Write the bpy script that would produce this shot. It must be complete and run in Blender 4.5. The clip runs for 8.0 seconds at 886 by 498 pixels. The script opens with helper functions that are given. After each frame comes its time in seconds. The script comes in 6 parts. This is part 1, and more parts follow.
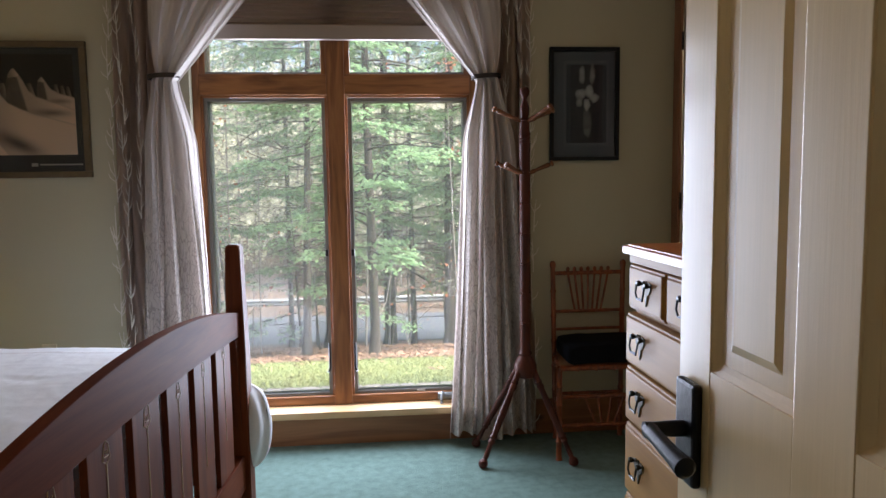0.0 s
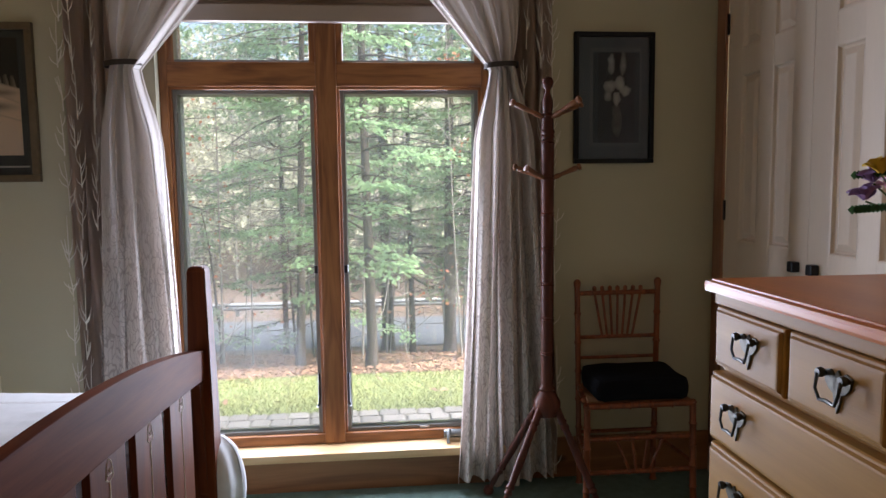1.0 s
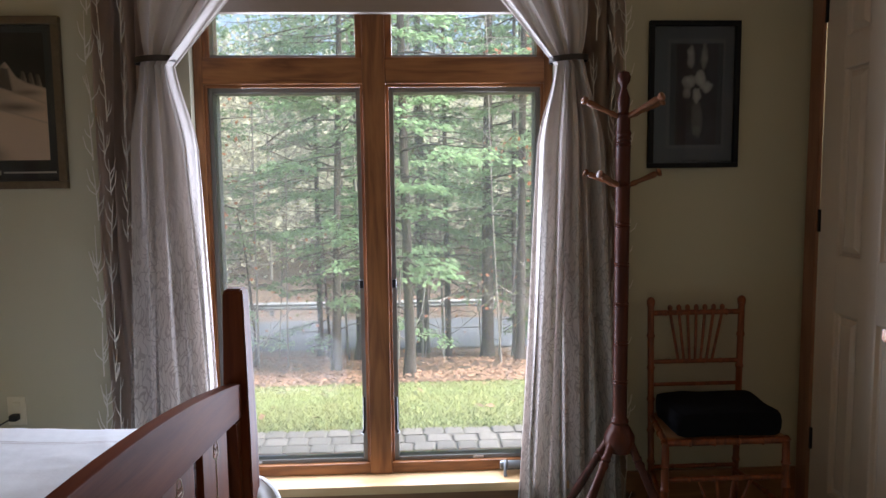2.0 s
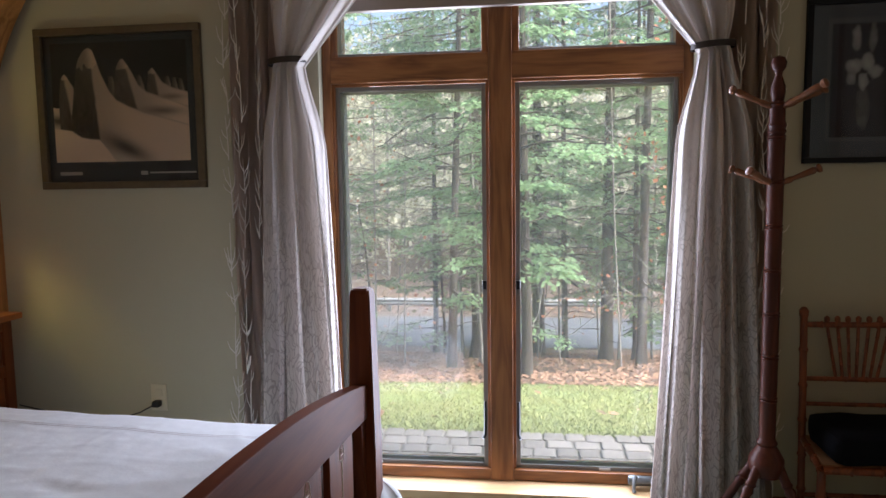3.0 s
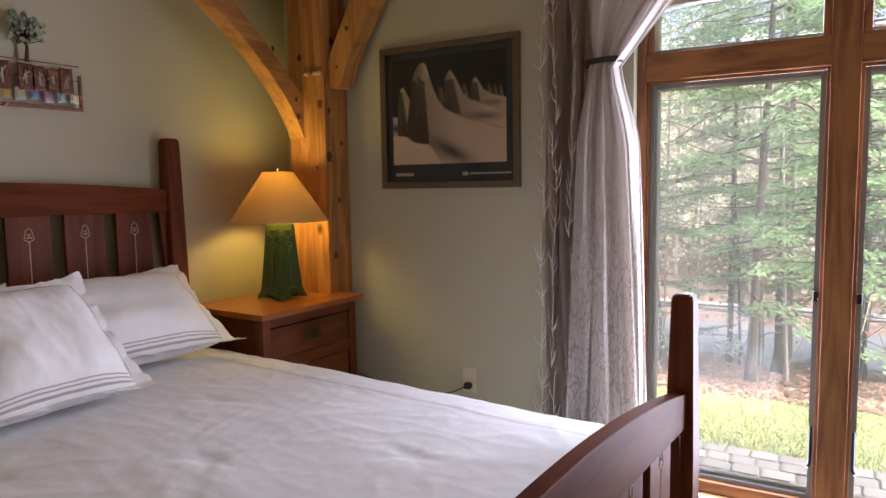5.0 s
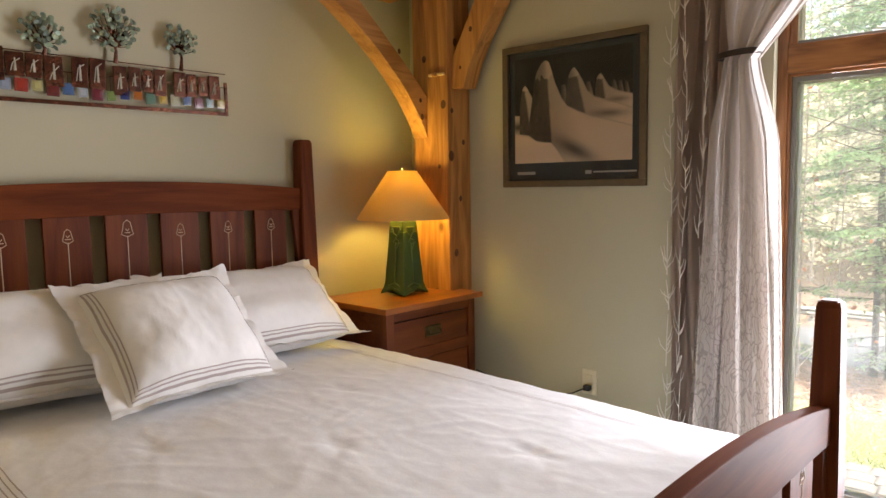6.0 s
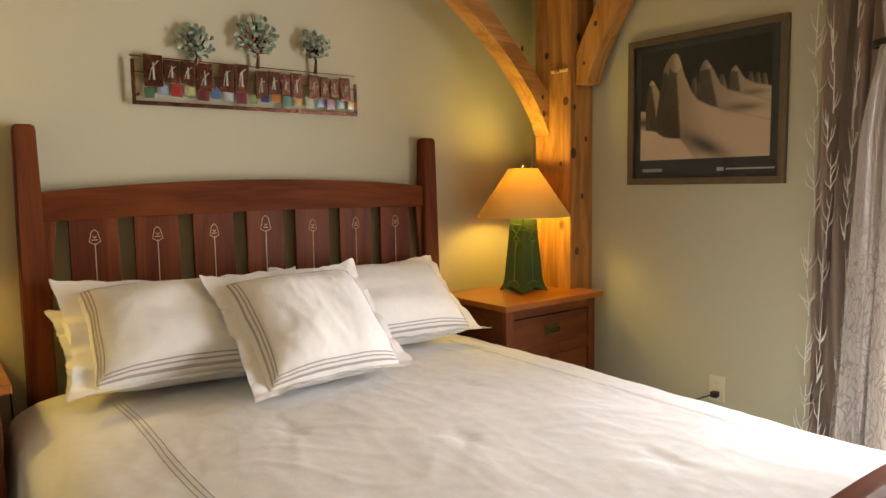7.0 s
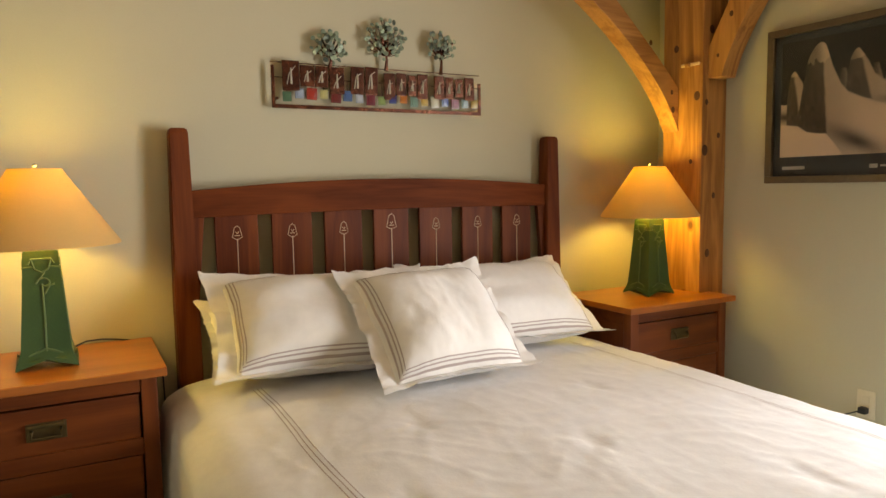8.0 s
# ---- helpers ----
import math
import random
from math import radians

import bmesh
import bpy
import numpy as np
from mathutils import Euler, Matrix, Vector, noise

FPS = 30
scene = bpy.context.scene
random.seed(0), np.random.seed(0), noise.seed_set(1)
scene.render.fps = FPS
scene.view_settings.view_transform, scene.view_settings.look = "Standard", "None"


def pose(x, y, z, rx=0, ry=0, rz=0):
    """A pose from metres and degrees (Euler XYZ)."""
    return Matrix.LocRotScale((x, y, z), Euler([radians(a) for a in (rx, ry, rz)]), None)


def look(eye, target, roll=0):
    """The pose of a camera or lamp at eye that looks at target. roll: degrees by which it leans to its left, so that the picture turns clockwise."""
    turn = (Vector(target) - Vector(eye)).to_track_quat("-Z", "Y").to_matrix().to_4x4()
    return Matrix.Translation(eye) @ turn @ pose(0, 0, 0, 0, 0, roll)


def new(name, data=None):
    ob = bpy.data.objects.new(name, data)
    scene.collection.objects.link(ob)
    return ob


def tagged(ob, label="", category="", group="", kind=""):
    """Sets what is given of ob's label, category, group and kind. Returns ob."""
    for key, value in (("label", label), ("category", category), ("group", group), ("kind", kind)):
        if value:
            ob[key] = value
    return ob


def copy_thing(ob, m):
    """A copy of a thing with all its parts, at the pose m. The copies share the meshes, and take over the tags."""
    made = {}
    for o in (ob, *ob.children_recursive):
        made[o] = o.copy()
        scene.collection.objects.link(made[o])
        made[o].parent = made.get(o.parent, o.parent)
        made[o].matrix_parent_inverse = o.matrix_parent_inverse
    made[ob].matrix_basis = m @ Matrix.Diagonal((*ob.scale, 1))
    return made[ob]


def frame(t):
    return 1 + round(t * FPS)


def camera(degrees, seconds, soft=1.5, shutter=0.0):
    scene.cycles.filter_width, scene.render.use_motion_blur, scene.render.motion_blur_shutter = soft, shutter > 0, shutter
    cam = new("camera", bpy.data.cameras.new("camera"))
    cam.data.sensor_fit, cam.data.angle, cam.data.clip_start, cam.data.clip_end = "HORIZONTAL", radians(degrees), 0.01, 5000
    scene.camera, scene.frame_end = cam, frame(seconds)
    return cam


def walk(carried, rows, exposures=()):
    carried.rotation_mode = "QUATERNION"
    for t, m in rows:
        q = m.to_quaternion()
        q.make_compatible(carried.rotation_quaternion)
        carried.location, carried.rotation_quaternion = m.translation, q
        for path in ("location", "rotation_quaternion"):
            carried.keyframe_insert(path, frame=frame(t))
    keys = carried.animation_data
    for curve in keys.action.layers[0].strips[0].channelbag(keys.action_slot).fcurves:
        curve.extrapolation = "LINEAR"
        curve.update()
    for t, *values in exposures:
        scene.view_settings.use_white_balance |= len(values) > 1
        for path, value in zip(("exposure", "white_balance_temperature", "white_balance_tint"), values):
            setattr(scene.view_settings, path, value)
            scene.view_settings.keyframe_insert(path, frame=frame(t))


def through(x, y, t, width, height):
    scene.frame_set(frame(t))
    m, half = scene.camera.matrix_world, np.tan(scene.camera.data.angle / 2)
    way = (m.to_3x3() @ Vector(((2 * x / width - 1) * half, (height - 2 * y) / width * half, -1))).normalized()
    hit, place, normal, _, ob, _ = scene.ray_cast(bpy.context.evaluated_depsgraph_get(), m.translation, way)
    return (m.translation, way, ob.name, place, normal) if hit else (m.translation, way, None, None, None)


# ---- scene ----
cam = camera(66.4, 8.0)

PATH = [
    (0, (0.245, 0.094, 1.341), (0.42, 2.078, 1.158), -0.8),
    (0.5, (0.272, 0.36, 1.359), (0.457, 2.343, 1.177), -0.7),
    (1, (0.243, 0.58, 1.369), (0.426, 2.563, 1.187), -0.7),
    (2.5, (0.135, 0.943, 1.414), (0.091, 2.934, 1.228), -0.7),
    (3, (0.119, 0.961, 1.408), (-0.127, 2.937, 1.22), -0.8),
    (3.5, (0.102, 0.956, 1.42), (-0.367, 2.891, 1.231), -0.8),
    (4, (0.08, 0.943, 1.421), (-0.594, 2.817, 1.235), -0.9),
    (4.5, (0.05, 0.925, 1.429), (-0.806, 2.722, 1.241), -0.9),
    (5, (0.023, 0.908, 1.427), (-0.991, 2.622, 1.238), -0.9),
    (6.5, (-0.002, 0.858, 1.427), (-1.407, 2.269, 1.238), -0.9),
    (7, (-0.019, 0.832, 1.432), (-1.533, 2.125, 1.24), -0.9),
    (7.5, (-0.035, 0.81, 1.427), (-1.649, 1.975, 1.24), -1.0),
    (8, (-0.049, 0.791, 1.427), (-1.753, 1.822, 1.241), -1.0),
]
EXPOSURES = [(0.0, 1.78, 6200, 8), (1.0, 1.8, 6200, 9), (2.5, 1.57, 6100, 8), (3.5, 1.66, 6100, 13), (5.0, 2.12, 6450, 16), (6.5, 2.76, 7650, 6), (8.0, 2.85, 8300, 5)]
walk(cam, [(t, look(eye, target, roll)) for t, eye, target, roll in PATH], EXPOSURES)

# ---- world, sun, large lights ----
world = bpy.data.worlds.new("overcast_sky")
scene.world = world
world.use_nodes = True
wn = world.node_tree.nodes
sky = wn.new("ShaderNodeTexSky")
sky.sky_type = "NISHITA"
sky.sun_disc = False
sky.sun_elevation, sky.sun_rotation = radians(55), radians(120)
sky.air_density, sky.dust_density, sky.ozone_density = 1.0, 5.0, 0.6
wn["Background"].inputs["Strength"].default_value = 0.15
world.node_tree.links.new(sky.outputs["Color"], wn["Background"].inputs["Color"])

sun_data = bpy.data.lights.new("sun", "SUN")
sun_data.energy, sun_data.angle, sun_data.color = 5.0, radians(40), (1.0, 0.96, 0.9)
sun = new("sun", sun_data)
sun.matrix_world = look((12, 1, 20), (0, 8, 0))

# the sky's light, in the window opening
sky_data = bpy.data.lights.new("window_daylight", "AREA")
sky_data.shape, sky_data.size, sky_data.size_y = "RECTANGLE", 1.08, 1.80
sky_data.energy, sky_data.color = 30.0, (0.76, 0.81, 1.0)
sky_lamp = new("window_daylight", sky_data)
sky_lamp.matrix_world = look((0.02, 3.695, 1.16), (0.02, 2.0, 1.16))

# ---- materials ----


def mat(name, color, rough=0.5, metal=0.0, vary=0.12, scale=(6, 6, 6), fine=(90, 90, 90), bump=0.1, tone=None, spec=0.5, coat=0.0, dist=0.004, sheen=0.0, island=0.0, obrand=0.0):
    """Colour with variation at two scales and fine relief, on object coordinates."""
    m = bpy.data.materials.new(name)
    m.use_nodes = True
    nt = m.node_tree
    n, l = nt.nodes, nt.links
    b = n["Principled BSDF"]
    b.inputs["Roughness"].default_value, b.inputs["Metallic"].default_value = rough, metal
    b.inputs["Specular IOR Level"].default_value = spec
    b.inputs["Coat Weight"].default_value = coat
    b.inputs["Coat Roughness"].default_value = 0.12
    b.inputs["Sheen Weight"].default_value = sheen
    tc = n.new("ShaderNodeTexCoord")
    outs = []
    for s, det in ((scale, 4), (fine, 3)):
        mp = n.new("ShaderNodeMapping")
        mp.inputs["Scale"].default_value = s
        l.new(tc.outputs["Object"], mp.inputs["Vector"])
        nz = n.new("ShaderNodeTexNoise")
        nz.inputs["Scale"].default_value, nz.inputs["Detail"].default_value = 1.0, det
        nz.inputs["Roughness"].default_value = 0.6
        l.new(mp.outputs["Vector"], nz.inputs["Vector"])
        outs.append(nz.outputs["Fac"])
    tone = tone or [c * 0.55 for c in color]
    ramp = n.new("ShaderNodeValToRGB")
    ramp.color_ramp.elements[0].position, ramp.color_ramp.elements[1].position = 0.3, 0.72
    ramp.color_ramp.elements[0].color = (*[c + (t - c) * min(1, vary * 4) for c, t in zip(color, tone)], 1)
    ramp.color_ramp.elements[1].color = (*color, 1)
    mixf = n.new("ShaderNodeMix")
    mixf.data_type = "FLOAT"
    mixf.inputs["Factor"].default_value = 0.4
    l.new(outs[0], mixf.inputs["A"])
    l.new(outs[1], mixf.inputs["B"])
    l.new(mixf.outputs["Result"], ramp.inputs["Fac"])
    col = ramp.outputs["Color"]
    if island or obrand:
        hsv = n.new("ShaderNodeHueSaturation")
        src = n.new("ShaderNodeNewGeometry").outputs["Random Per Island"] if island else n.new("ShaderNodeObjectInfo").outputs["Random"]
        mr = n.new("ShaderNodeMapRange")
        amp = island or obrand
        mr.inputs["To Min"].default_value, mr.inputs["To Max"].default_value = 1 - amp, 1 + amp
        l.new(src, mr.inputs["Value"])
        l.new(mr.outputs["Result"], hsv.inputs["Value"])
        l.new(col, hsv.inputs["Color"])
        col = hsv.outputs["Color"]
    l.new(col, b.inputs["Base Color"])
    rm = n.new("ShaderNodeMapRange")
    rm.inputs["To Min"].default_value, rm.inputs["To Max"].default_value = max(0.02, rough - 0.08), min(1, rough + 0.08)
    l.new(outs[0], rm.inputs["Value"])
    l.new(rm.outputs["Result"], b.inputs["Roughness"])
    if bump:
        bp = n.new("ShaderNodeBump")
        bp.inputs["Strength"].default_value, bp.inputs["Distance"].default_value = bump, dist
        l.new(outs[1], bp.inputs["Height"])
        l.new(bp.outputs["Normal"], b.inputs["Normal"])
    return m


def wood(name, color, dark, axis, rough=0.4, coat=0.15, rings=9.0, knots=False, bump=0.12, contrast=1.0, spec=0.35):
    """Wood with long streaks along one axis and soft growth rings."""
    m = bpy.data.materials.new(name)
    m.use_nodes = True
    nt = m.node_tree
    n, l = nt.nodes, nt.links
    b = n["Principled BSDF"]
    b.inputs["Roughness"].default_value = rough
    b.inputs["Specular IOR Level"].default_value = spec
    b.inputs["Coat Weight"].default_value, b.inputs["Coat Roughness"].default_value = coat, 0.18
    tc = n.new("ShaderNodeTexCoord")

    def streak(across, along, detail):
        mp = n.new("ShaderNodeMapping")
        mp.inputs["Scale"].default_value = [along if i == "xyz".index(axis) else across for i in range(3)]
        l.new(tc.outputs["Object"], mp.inputs["Vector"])
        nz = n.new("ShaderNodeTexNoise")
        nz.inputs["Scale"].default_value, nz.inputs["Detail"].default_value = 1.0, detail
        nz.inputs["Distortion"].default_value = 0.6
        l.new(mp.outputs["Vector"], nz.inputs["Vector"])
        return nz.outputs["Fac"]
    big, small = streak(rings, rings * 0.12, 3), streak(160, 6, 3)
    wave = n.new("ShaderNodeMath")
    wave.operation = "MULTIPLY"
    wave.inputs[1].default_value = 7.0
    l.new(big, wave.inputs[0])
    pp = n.new("ShaderNodeMath")
    pp.operation = "PINGPONG"
    pp.inputs[1].default_value = 1.0
    l.new(wave.outputs[0], pp.inputs[0])
    mx = n.new("ShaderNodeMix")
    mx.data_type = "FLOAT"
    mx.inputs["Factor"].default_value = 0.45
    l.new(pp.outputs[0], mx.inputs["A"])
    l.new(small, mx.inputs["B"])
    ramp = n.new("ShaderNodeValToRGB")
    ramp.color_ramp.elements[0].position, ramp.color_ramp.elements[1].position = 0.5 - 0.35 / contrast, 0.5 + 0.3 / contrast
    ramp.color_ramp.elements[0].color, ramp.color_ramp.elements[1].color = (*dark, 1), (*color, 1)
    l.new(mx.outputs["Result"], ramp.inputs["Fac"])
    col = ramp.outputs["Color"]
    if knots:
        mp = n.new("ShaderNodeMapping")
        mp.inputs["Scale"].default_value = [3.4 if i == "xyz".index(axis) else 5.5 for i in range(3)]
        l.new(tc.outputs["Object"], mp.inputs["Vector"])
        vo = n.new("ShaderNodeTexVoronoi")
        vo.inputs["Scale"].default_value = 0.9
        l.new(mp.outputs["Vector"], vo.inputs["Vector"])
        kr = n.new("ShaderNodeValToRGB")
        kr.color_ramp.elements[0].position, kr.color_ramp.elements[1].position = 0.07, 0.13
        kr.color_ramp.elements[0].color, kr.color_ramp.elements[1].color = (0.14, 0.11, 0.10, 1), (1, 1, 1, 1)
        l.new(vo.outputs["Distance"], kr.inputs["Fac"])
        mk = n.new("ShaderNodeMix")
        mk.data_type, mk.blend_type = "RGBA", "MULTIPLY"
        mk.inputs["Factor"].default_value = 0.9
        l.new(col, mk.inputs["A"])
        l.new(kr.outputs["Color"], mk.inputs["B"])
        col = mk.outputs["Result"]
    l.new(col, b.inputs["Base Color"])
    bp = n.new("ShaderNodeBump")
    bp.inputs["Strength"].default_value, bp.inputs["Distance"].default_value = bump, 0.002
    l.new(small, bp.inputs["Height"])
    l.new(bp.outputs["Normal"], b.inputs["Normal"])
    return m


def cloth(name, color, through=0.25, print_color=None, low=0.0, high=1.0, cells=(16, 16, 5), width=0.05, rough=0.9, weave=420, relief=0.25, depth=0.001):
    """Woven cloth that lets some light through, with an optional printed net of branches between two heights."""
    m = mat(name, color, rough, vary=0.06, scale=(5, 5, 5), fine=(weave, weave, weave), bump=relief, dist=depth, spec=0.15, sheen=0.2)
    n, l = m.node_tree.nodes, m.node_tree.links
    b = n["Principled BSDF"]
    col = b.inputs["Base Color"].links[0].from_socket
    if print_color:
        tc = n.new("ShaderNodeTexCoord")
        wob = n.new("ShaderNodeTexNoise")
        wob.inputs["Scale"].default_value = 7.0
        l.new(tc.outputs["Object"], wob.inputs["Vector"])
        add = n.new("ShaderNodeMix")
        add.data_type, add.blend_type = "RGBA", "ADD"
        add.inputs["Factor"].default_value = 0.16
        l.new(tc.outputs["Object"], add.inputs["A"])
        l.new(wob.outputs["Color"], add.inputs["B"])
        mp = n.new("ShaderNodeMapping")
        mp.inputs["Scale"].default_value = cells
        l.new(add.outputs["Result"], mp.inputs["Vector"])
        vo = n.new("ShaderNodeTexVoronoi")
        vo.feature = "DISTANCE_TO_EDGE"
        vo.inputs["Scale"].default_value = 1.0
        l.new(mp.outputs["Vector"], vo.inputs["Vector"])
        line = n.new("ShaderNodeMapRange")
        line.inputs["From Min"].default_value, line.inputs["From Max"].default_value = width * 0.4, width
        line.inputs["To Min"].default_value, line.inputs["To Max"].default_value = 1.0, 0.0
        l.new(vo.outputs["Distance"], line.inputs["Value"])
        sep = n.new("ShaderNodeSeparateXYZ")
        l.new(tc.outputs["Object"], sep.inputs["Vector"])
        fade = n.new("ShaderNodeMapRange")
        fade.interpolation_type = "SMOOTHSTEP"
        fade.inputs["From Min"].default_value, fade.inputs["From Max"].default_value = low, high
        fade.inputs["To Min"].default_value, fade.inputs["To Max"].default_value = 1.0, 0.0
        l.new(sep.outputs["Z"], fade.inputs["Value"])
        mul = n.new("ShaderNodeMath")
        mul.operation = "MULTIPLY"
        l.new(line.outputs["Result"], mul.inputs[0])
        l.new(fade.outputs["Result"], mul.inputs[1])
        mx = n.new("ShaderNodeMix")
        mx.data_type = "RGBA"
        l.new(mul.outputs[0], mx.inputs["Factor"])
        l.new(col, mx.inputs["A"])
        mx.inputs["B"].default_value = (*print_color, 1)
        col = mx.outputs["Result"]
        l.new(col, b.inputs["Base Color"])
    if through:
        tr = n.new("ShaderNodeBsdfTranslucent")
        l.new(col, tr.inputs["Color"])
        ms = n.new("ShaderNodeMixShader")
        ms.inputs["Fac"].default_value = through
        l.new(b.outputs["BSDF"], ms.inputs[1])
        l.new(tr.outputs["BSDF"], ms.inputs[2])
        l.new(ms.outputs["Shader"], n["Material Output"].inputs["Surface"])
    return m


def glass(name, rough=0.0, tint=(1, 1, 1), ior=1.45, veil=0.0):
    """Clear thin pane: mostly transparent with a weak mirror, and an optional milky film for haze."""
    m = bpy.data.materials.new(name)
    m.use_nodes = True
    n, l = m.node_tree.nodes, m.node_tree.links
    tr, gl, fr, ms = n.new("ShaderNodeBsdfTransparent"), n.new("ShaderNodeBsdfGlossy"), n.new("ShaderNodeFresnel"), n.new("ShaderNodeMixShader")
    tr.inputs["Color"].default_value = (*tint, 1)
    gl.inputs["Roughness"].default_value = rough
    fr.inputs["IOR"].default_value = ior
    l.new(fr.outputs["Fac"], ms.inputs["Fac"])
    clear = tr.outputs["BSDF"]
    if veil:
        film, mx = n.new("ShaderNodeBsdfTranslucent"), n.new("ShaderNodeMixShader")
        film.inputs["Color"].default_value = (0.9, 0.9, 0.9, 1)
        tc, nz, mr = n.new("ShaderNodeTexCoord"), n.new("ShaderNodeTexNoise"), n.new("ShaderNodeMapRange")
        nz.inputs["Scale"].default_value = 3.0
        l.new(tc.outputs["Object"], nz.inputs["Vector"])
        mr.inputs["To Min"].default_value, mr.inputs["To Max"].default_value = veil * 0.8, veil * 1.2
        l.new(nz.outputs["Fac"], mr.inputs["Value"])
        l.new(mr.outputs["Result"], mx.inputs["Fac"])
        l.new(clear, mx.inputs[1])
        l.new(film.outputs["BSDF"], mx.inputs[2])
        clear = mx.outputs["Shader"]
    l.new(clear, ms.inputs[1])
    l.new(gl.outputs["BSDF"], ms.inputs[2])
    l.new(ms.outputs["Shader"], n["Material Output"].inputs["Surface"])
    return m


def printed(name, rough=0.5):
    """A print whose colours are stored with the sheet."""
    m = bpy.data.materials.new(name)
    m.use_nodes = True
    n, l = m.node_tree.nodes, m.node_tree.links
    at = n.new("ShaderNodeVertexColor")
    at.layer_name = "ink"
    l.new(at.outputs["Color"], n["Principled BSDF"].inputs["Base Color"])
    n["Principled BSDF"].inputs["Roughness"].default_value = rough
    n["Principled BSDF"].inputs["Specular IOR Level"].default_value = 0.15
    return m


WALL = mat("sage_wall_paint", (0.50, 0.46, 0.325), 0.75, vary=0.05, scale=(1.2, 1.2, 1.2), fine=(260, 260, 260), bump=0.12, dist=0.002, spec=0.3)
# ceiling is out of view; its brown is chosen to damp bounce light
CEIL = wood("bounce_damping_ceiling", (0.42, 0.29, 0.17), (0.32, 0.20, 0.11), "y", 0.55, 0.0, 6)
CARPET = mat("green_carpet", (0.22, 0.32, 0.275), 0.98, vary=0.3, scale=(22, 22, 22), fine=(230, 230, 230), bump=0.9, dist=0.008, spec=0.05)
FIR_Z = wood("fir_upright", (0.35, 0.145, 0.048), (0.16, 0.058, 0.019), "z", 0.38, 0.2, 14)
FIR_X = wood("fir_level", (0.35, 0.145, 0.048), (0.16, 0.058, 0.019), "x", 0.38, 0.2, 14)
SILL = wood("pale_sill", (0.74, 0.51, 0.27), (0.58, 0.35, 0.16), "x", 0.4, 0.2, 8)
SKIRT = wood("pine_skirting", (0.30, 0.135, 0.055), (0.18, 0.075, 0.03), "x", 0.45, 0.1, 7, knots=True)
TIMBER_Z = wood("pine_timber_upright", (0.58, 0.275, 0.085), (0.26, 0.10, 0.028), "z", 0.5, 0.08, 11, knots=True, bump=0.5, contrast=0.8)
KNOT = mat("dark_pine_knot", (0.13, 0.045, 0.016), 0.55, vary=0.3, scale=(60, 60, 60), fine=(240, 240, 240), bump=0.4)
TIMBER_Y = wood("pine_timber_brace", (0.60, 0.29, 0.09), (0.30, 0.12, 0.034), "y", 0.5, 0.08, 11, knots=True, bump=0.5, contrast=0.75)
CHERRY_Y = wood("cherry_across", (0.165, 0.042, 0.013), (0.085, 0.020, 0.007), "y", 0.52, 0.0, 8, spec=0.05)
CHERRY_Z = wood("cherry_upright", (0.175, 0.046, 0.014), (0.092, 0.021, 0.008), "z", 0.48, 0.0, 8, spec=0.12)
CHERRY_X = wood("cherry_along", (0.175, 0.046, 0.014), (0.092, 0.021, 0.008), "x", 0.46, 0.03, 8, spec=0.22)
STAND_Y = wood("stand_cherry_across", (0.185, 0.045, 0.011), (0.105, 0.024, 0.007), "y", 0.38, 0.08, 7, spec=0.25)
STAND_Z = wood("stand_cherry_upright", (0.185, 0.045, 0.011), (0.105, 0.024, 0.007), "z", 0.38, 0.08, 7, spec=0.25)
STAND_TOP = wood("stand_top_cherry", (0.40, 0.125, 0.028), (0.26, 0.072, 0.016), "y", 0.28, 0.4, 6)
DRESSER = wood("dresser_maple", (0.40, 0.205, 0.045), (0.26, 0.120, 0.025), "y", 0.46, 0.0, 5, contrast=0.7, spec=0.2)
DRESSER_TOP = wood("dresser_top_maple", (0.62, 0.19, 0.04), (0.47, 0.13, 0.026), "y", 0.30, 0.12, 4, contrast=0.8)
RACK = wood("rack_mahogany", (0.10, 0.025, 0.012), (0.05, 0.012, 0.007), "z", 0.40, 0.04, 10, spec=0.25)
PEG = wood("peg_wood", (0.23, 0.085, 0.033), (0.13, 0.045, 0.018), "x", 0.35, 0.3, 20)
BAMBOO = wood("bamboo_brown", (0.235, 0.060, 0.016), (0.115, 0.028, 0.009), "z", 0.4, 0.08, 30)
RUSH = mat("rush_seat", (0.30, 0.15, 0.06), 0.7, vary=0.2, scale=(20, 120, 20), fine=(200, 200, 200), bump=0.5)
DOOR = mat("cream_door_paint", (0.90, 0.67, 0.36), 0.34, vary=0.06, scale=(22, 22, 1.6), fine=(180, 180, 8), bump=0.10, dist=0.002, coat=0.3, spec=0.4)
CLOSET = mat("closet_door_paint", (0.66, 0.54, 0.42), 0.36, vary=0.05, scale=(14, 14, 2), fine=(150, 150, 10), bump=0.1, dist=0.002)
CASING = wood("brown_casing", (0.30, 0.14, 0.08), (0.20, 0.085, 0.045), "z", 0.4, 0.15, 9)
BLACK = mat("black_iron", (0.018, 0.018, 0.02), 0.35, 0.6, vary=0.1, bump=0.15)
PEWTER = mat("dark_pewter", (0.055, 0.055, 0.05), 0.32, 0.9, vary=0.15, bump=0.2)
PLATE = mat("worn_pewter_plate", (0.13, 0.115, 0.085), 0.5, 0.6, vary=0.25, scale=(60, 60, 60), bump=0.2)
BRASS = mat("aged_brass", (0.17, 0.125, 0.06), 0.38, 0.9, vary=0.15, bump=0.15)
GASKET = mat("grey_sash_trim", (0.20, 0.20, 0.19), 0.5, vary=0.06)
